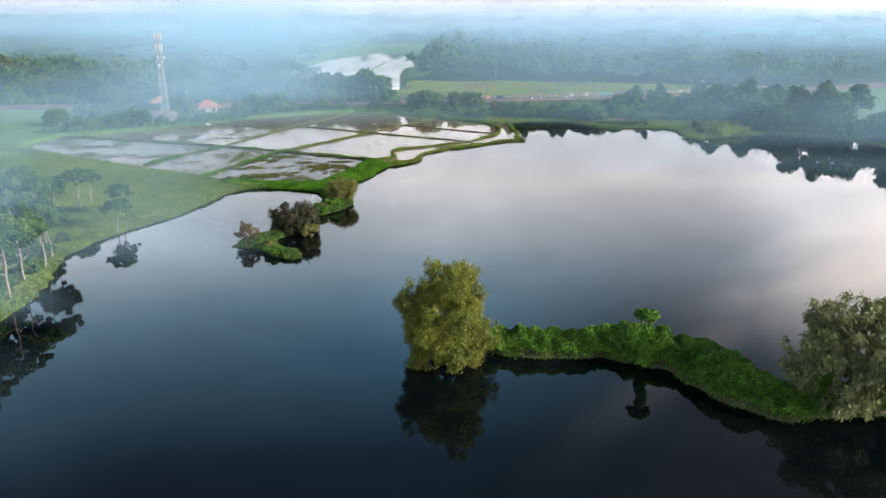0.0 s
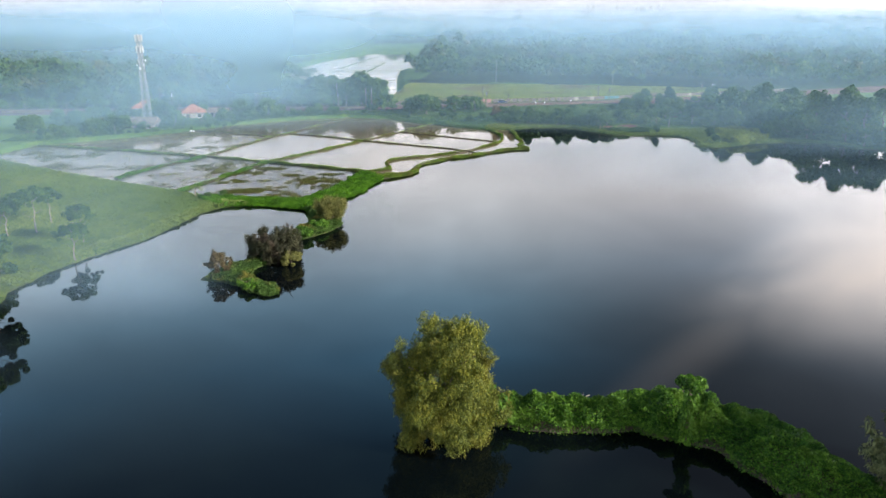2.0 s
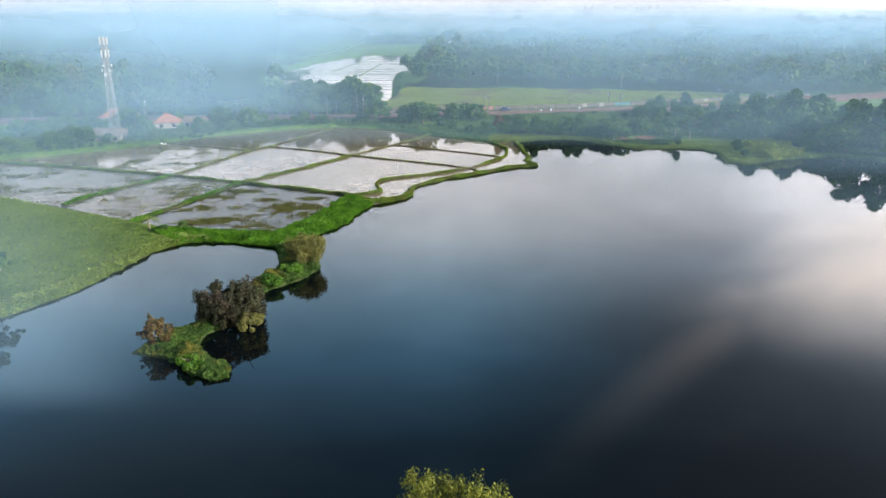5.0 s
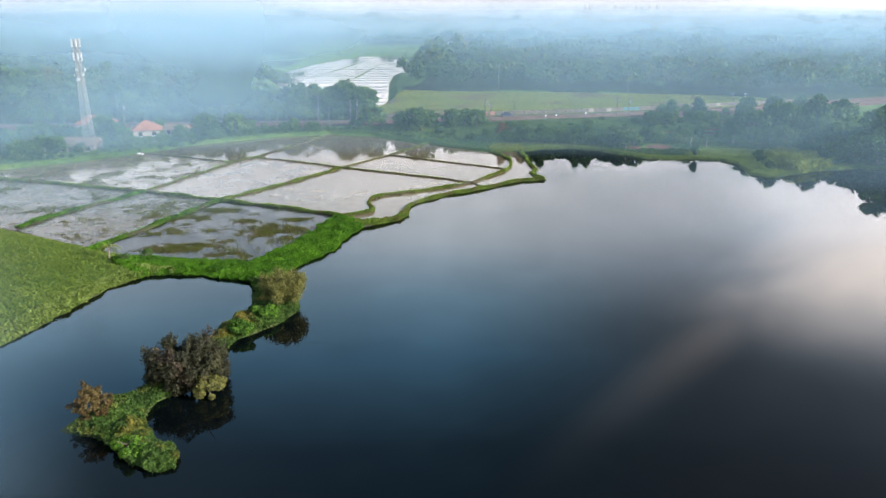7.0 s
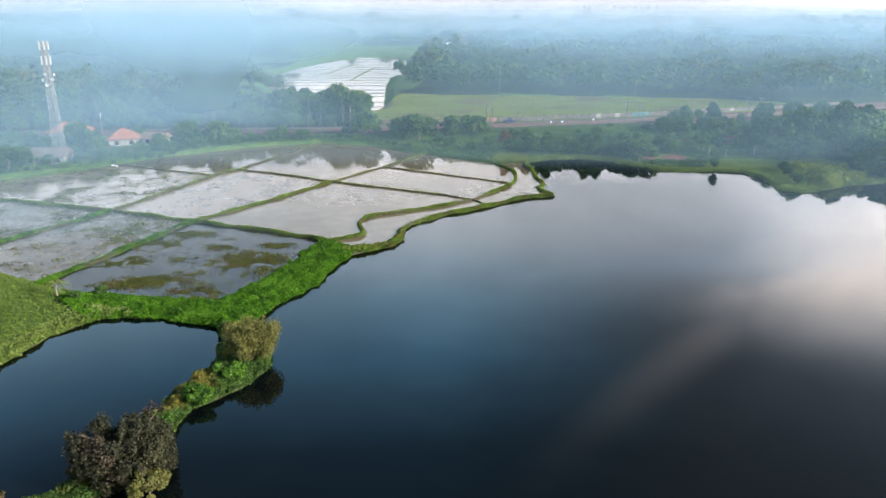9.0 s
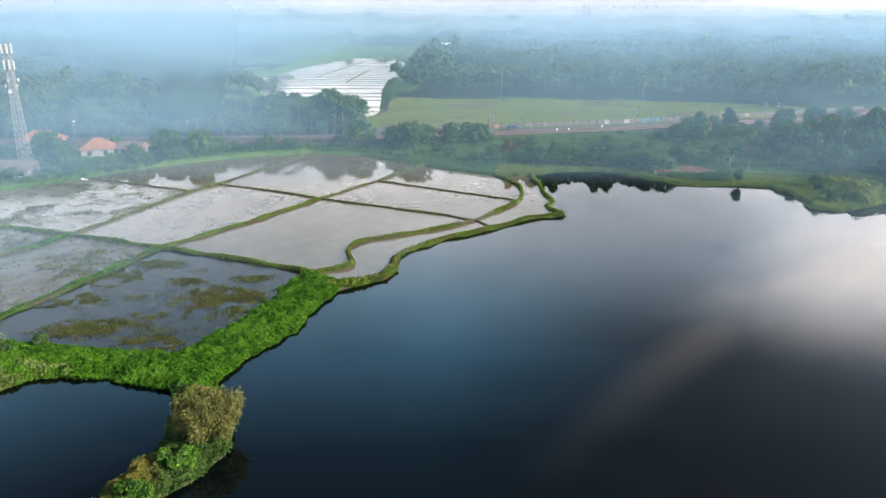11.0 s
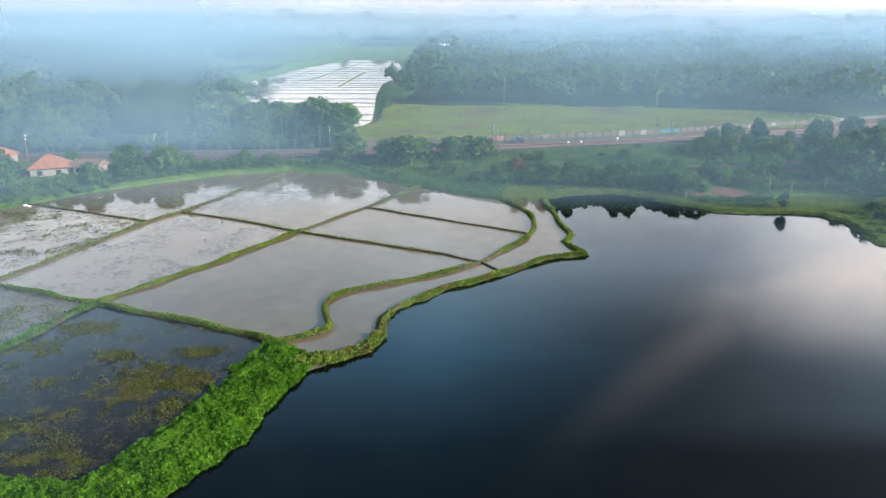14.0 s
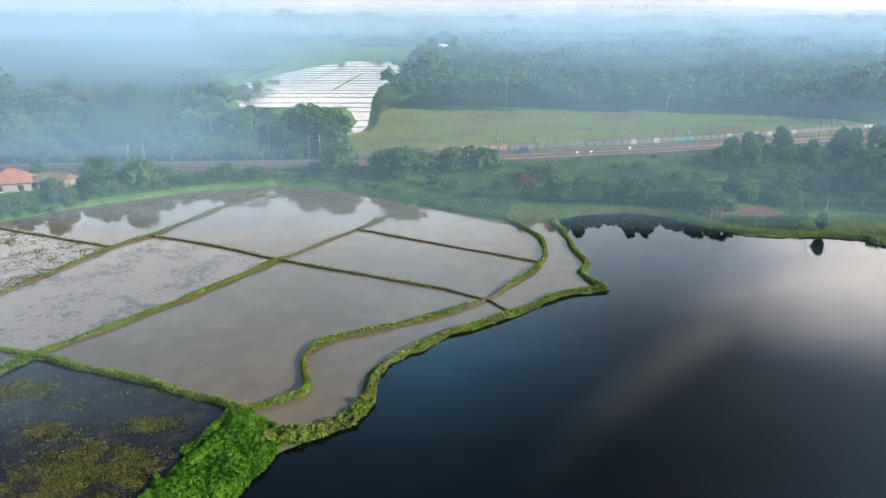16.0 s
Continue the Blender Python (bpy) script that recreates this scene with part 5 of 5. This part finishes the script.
# ---- mobile-phone mast and houses ----
def lattice(at, height, wide, top_wide):
    ob = empty("lattice_tower", at, "tall pale steel lattice mast with white antennas", "tower")
    half = lambda z: (wide + (top_wide - wide) * min(1, z / (height * 0.72))) / 2
    for sx, sy in itertools.product((-1, 1), (-1, 1)):
        bm = bmesh.new()
        zs = [height * i / 8 for i in range(9)]
        for a, b in zip(zs, zs[1:]):
            rod(bm, (sx * half(a), sy * half(a), a), (sx * half(b), sy * half(b), b), 0.08)
        part("leg", bm, STEEL, ob)
    n = 20
    for k, (ax, ay, bx, by) in enumerate(((-1, -1, 1, -1), (1, -1, 1, 1), (1, 1, -1, 1), (-1, 1, -1, -1))):
        bm = bmesh.new()
        for i in range(n):
            a, b = height * i / n, height * (i + 1) / n
            rod(bm, (ax * half(a), ay * half(a), a), (bx * half(b), by * half(b), b), 0.055, sides=4)
            rod(bm, (bx * half(a), by * half(a), a), (ax * half(b), ay * half(b), b), 0.055, sides=4)
            rod(bm, (ax * half(b), ay * half(b), b), (bx * half(b), by * half(b), b), 0.05, sides=4)
        part("bracing", bm, STEEL, ob)
    for z, r in ((height - 0.9, 1.15), (height - 4.6, 1.15)):
        for i in range(6):
            a = i * 1.047
            bm = bmesh.new()
            x, y = r * math.cos(a), r * math.sin(a)
            box(bm, (x - 0.15, y - 0.15, z - 1.1), (x + 0.15, y + 0.15, z + 1.1), 0.05)
            rod(bm, (0, 0, z), (x, y, z), 0.05)
            part("antenna", bm, PALE_PAINT, ob, "white panel antenna")
    for i, z in enumerate((height - 8.2, height - 9.6, height - 10.8)):
        for a in (0.4 + i, 2.6 + i):
            bm = bmesh.new()
            x, y = 1.25 * math.cos(a), 1.25 * math.sin(a)
            rod(bm, (x, y, z), (x * 1.25, y * 1.25, z), 0.45, 0.35, 12)
            part("dish", bm, PALE_PAINT, ob, "round white dish")


lattice((-101.3, 270, 0.7), 30.3, 2.5, 1.2)


def house(at, turn, lx, ly, wall_h, roof_h, roof_mat, label, gable=False, eave=0.7):
    ob = empty("house", at, label, "house", turn, "village houses")
    bm = bmesh.new()
    box(bm, (-lx / 2, -ly / 2, -0.4), (lx / 2, ly / 2, wall_h))
    part("wall", bm, PLASTER, ob)
    bm = bmesh.new()
    X, Y = lx / 2 + eave, ly / 2 + eave
    inset = 0.0 if gable else Y * 0.95
    z0, z1 = wall_h - 0.15, wall_h + roof_h
    lo = [bm.verts.new(c) for c in ((-X, -Y, z0), (X, -Y, z0), (X, Y, z0), (-X, Y, z0))]
    hi = [bm.verts.new(c) for c in ((-X + inset, 0, z1), (X - inset, 0, z1))]
    for c in ((lo[0], lo[1], hi[1], hi[0]), (lo[2], lo[3], hi[0], hi[1]), (lo[1], lo[2], hi[1]), (lo[3], lo[0], hi[0]), (lo[3], lo[2], lo[1], lo[0])):
        bm.faces.new(c)
    roof = part("roof", bm, roof_mat, ob)
    bm = bmesh.new()
    rod(bm, (-X + inset, 0, z1 + 0.03), (X - inset, 0, z1 + 0.03), 0.14)
    part("ridge", bm, roof_mat, roof)
    for k in range(max(2, int(lx / 3))):
        x = -lx / 2 + (k + 0.5) * lx / max(2, int(lx / 3))
        for y, s in ((-ly / 2, -1), (ly / 2, 1)):
            bm = bmesh.new()
            box(bm, (x - 0.55, y - 0.05, 0.9), (x + 0.55, y + 0.05, 2.1))
            win = part("window", bm, DARK_GLASS, ob)
            bm = bmesh.new()
            box(bm, (x - 0.65, y - 0.09, 0.8), (x + 0.65, y + 0.09, 0.9))
            part("sill", bm, WHITE, win)
    bm = bmesh.new()
    box(bm, (lx / 2 - 0.05, -0.45, 0), (lx / 2 + 0.05, 0.45, 2.05))
    part("door", bm, RUST_ROOF, ob)
    return ob


house((-104.5, 263, 0.6), 4, 17, 6, 2.6, 1.6, RUST_ROOF, "long low shed with a weathered brown roof", True)
house((-92, 289.5, 0.7), 20, 8, 7, 2.8, 2.4, TILE, "village house with a hipped orange tile roof")
house((-83, 290.5, 0.8), -8, 6, 5, 2.6, 1.3, RUST_ROOF, "small shed with a faded brown roof", True)
house((-112, 299, 1.0), 12, 11, 7, 3.0, 2.3, TILE, "village house with a hipped orange tile roof")
house((-126, 366, 1.0), 10, 14, 9, 3.2, 2.6, TILE, "large house with an orange tile roof among trees")
house((-83, 357, 1.0), -15, 8, 6, 3.2, 2.2, TILE, "village house with an orange tile roof among trees")
house((-68, 358, 1.0), 8, 9, 7, 3.4, 2.0, RUST_ROOF, "house with a weathered roof among trees")
house((-319, 772, 1.5), 5, 20, 14, 4.0, 2.5, WHITE, "large pale hall far off in the haze", True)
house((16, 838, 2.0), -5, 24, 12, 5, 3, WHITE, "long pale-roofed hall far off", True)
house((46, 842, 2.0), 4, 16, 10, 5, 3, WHITE, "long pale-roofed hall far off", True)


# ---- things on the horizon ----
def block(x, y, wide, deep, tall, label="pale high-rise block on the hazy horizon"):
    ob = empty("high_rise", (x, y, -1.5), label, "building", group="skyline towers")
    bm = bmesh.new()
    box(bm, (-wide / 2, -deep / 2, 0), (wide / 2, deep / 2, tall))
    part("wall", bm, FAR_WALL, ob)
    bm = bmesh.new()
    box(bm, (-wide * 0.3, -deep * 0.3, tall), (wide * 0.3, deep * 0.3, tall + 5))
    part("roof", bm, FAR_WALL, ob)


for px_, w_, h_ in ((1016, 18, 84), (1025, 18, 82), (1063, 20, 82), (1096, 16, 78), (1106, 14, 74), (1117, 18, 80), (1131, 24, 84), (1176, 18, 66), (1345, 50, 58), (1453, 40, 62), (1478, 70, 58)):
    block((px_ - 784) / 1297 * 4400 * 1.05, 4400, w_, 16, h_)


def pylon(x, y, tall):
    ob = empty("power_pylon", (x, y, height_at(x, y)), "steel lattice power pylon far away in haze", "pylon", group="power pylons")
    bm = bmesh.new()
    for sx, sy in itertools.product((-1, 1), (-1, 1)):
        rod(bm, (sx * 3, sy * 3, 0), (sx * 0.5, sy * 0.5, tall), 0.3, 0.2, 4)
    part("frame", bm, STEEL, ob)
    for z in (0.68, 0.8, 0.92):
        bm = bmesh.new()
        rod(bm, (-5, 0, tall * z), (5, 0, tall * z), 0.3, 0.3, 4)
        part("crossarm", bm, STEEL, ob)


for px_, y, tall in ((850, 1500, 42), (870, 1750, 40), (1195, 1650, 44), (1205, 1900, 40), (1330, 1700, 40), (1480, 1800, 40), (998, 1800, 38), (478, 1900, 36)):
    pylon((px_ - 784) / 1297 * y * 1.05, y, tall)


# ---- smoke and mist haze, painted on upright sheets ----
def smoke(y, top, thick, seed, left, right, lo, hi, haze_span=()):
    half = 0.9 * y + 80
    west, east = -half if left else lo * y - 1, half if right else hi * y + 1
    if haze_span:
        west, east = haze_span[0] - 1, haze_span[3] + 1
    v = [(x, y * (1 + 0.05 * (x / half) ** 2), z) for z in (0.05, top) for x in np.linspace(west, east, 25)]
    f = [(i, i + 1, i + 26, i + 25) for i in range(24)]
    # the sheet's colour carries the tint of hazy air, greyer far off
    from_arrays("smoke_bank", v, f, haze_sheet_material("painted_smoke_haze", thick, top, seed, left, right, lo, hi, (0.62, 0.68, 0.76) if y > 900 else (0.46, 0.735, 1.0) if y > 300 else (0.47, 0.76, 1.0), haze_span, y), None, "upright see-through sheet tinted bluish to stand in for smoke and haze", True, category="smoke", kind="stuff")


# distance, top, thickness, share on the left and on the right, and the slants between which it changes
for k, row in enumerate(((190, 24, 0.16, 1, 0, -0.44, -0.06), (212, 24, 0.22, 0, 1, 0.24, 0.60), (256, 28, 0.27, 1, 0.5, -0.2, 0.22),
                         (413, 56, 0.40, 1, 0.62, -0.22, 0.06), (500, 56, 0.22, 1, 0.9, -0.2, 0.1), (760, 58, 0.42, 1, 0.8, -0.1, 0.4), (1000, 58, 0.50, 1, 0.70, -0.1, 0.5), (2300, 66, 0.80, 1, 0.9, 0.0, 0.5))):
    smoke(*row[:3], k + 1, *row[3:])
# narrower haze sheets for columns of smoke: distance, top, thickness, and where each begins, is full, thins and ends
for k, (y, top, thick, *haze_span) in enumerate(((84, 30, 0.25, -150, -70, -56, -44), (104, 33, 0.20, -150, -62, -42, -24), (148, 66, 0.32, -90, -54, -44, -10), (172, 62, 0.10, 10, 64, 260, 280), (302, 84, 0.40, -150, -92, -66, -6),
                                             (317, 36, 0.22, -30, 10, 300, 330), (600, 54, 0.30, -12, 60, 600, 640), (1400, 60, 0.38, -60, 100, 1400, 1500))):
    smoke(y, top, thick, 20 + k, 0, 0, 0, 1, haze_span)


# ---- small things in the paddies ----
def stake(x, y, tall):
    ob = empty("field_stake", (x, y, max(0.3, height_at(x, y))), "short pale wooden stake standing on a bund", "stake", group="field stakes")
    bm = bmesh.new()
    rod(bm, (0, 0, -0.2), (0.08, 0.05, tall), 0.05, 0.035)
    part("pole", bm, PALE_BARK, ob)


def driftwood(x, y):
    ob = empty("driftwood", (x, y, 0.0), "bare pale log floating beside the green spit", "log", 12)
    bm = bmesh.new()
    rod(bm, (-1.0, 0, 0.02), (0.2, 0.05, 0.10), 0.10, 0.085, 8)
    rod(bm, (0.2, 0.05, 0.10), (1.1, 0.2, 0.22), 0.085, 0.05, 8)
    part("stem", bm, PALE_BARK, ob)
    bm = bmesh.new()
    rod(bm, (0.1, 0.05, 0.10), (0.5, 0.5, 0.30), 0.04, 0.02, 6)
    part("branch", bm, PALE_BARK, ob)


driftwood(14.5, 83.6)
stake(-18.8, 196.6, 1.2)
stake(-24.6, 243.4, 0.9)
for k in range(14):      # rows of poles in a vegetable plot
    stake(23.5 + 0.72 * k, 298.6 + 0.5 * (k % 2), 1.9)
for k, (x, y, s) in enumerate(((-84.6, 263.2, 0.55), (-86.2, 263.8, 0.5), (-83.4, 262.5, 0.4))):
    ob = empty("white_sack", (x, y, 0.25), "white plastic sack lying on the paddy edge", "sack", 40 * k, "sacks")
    bm = bmesh.new()
    bmesh.ops.create_icosphere(bm, subdivisions=2, radius=1, matrix=Matrix.Diagonal((s, s * 0.6, s * 0.4, 1)))
    for v in bm.verts:
        v.co *= 1 + 0.12 * math.sin(v.co.x * 7 + k) * math.cos(v.co.y * 9)
        v.co.z = max(v.co.z, -0.12)
    part("bag", bm, WHITE, ob, smooth=True)
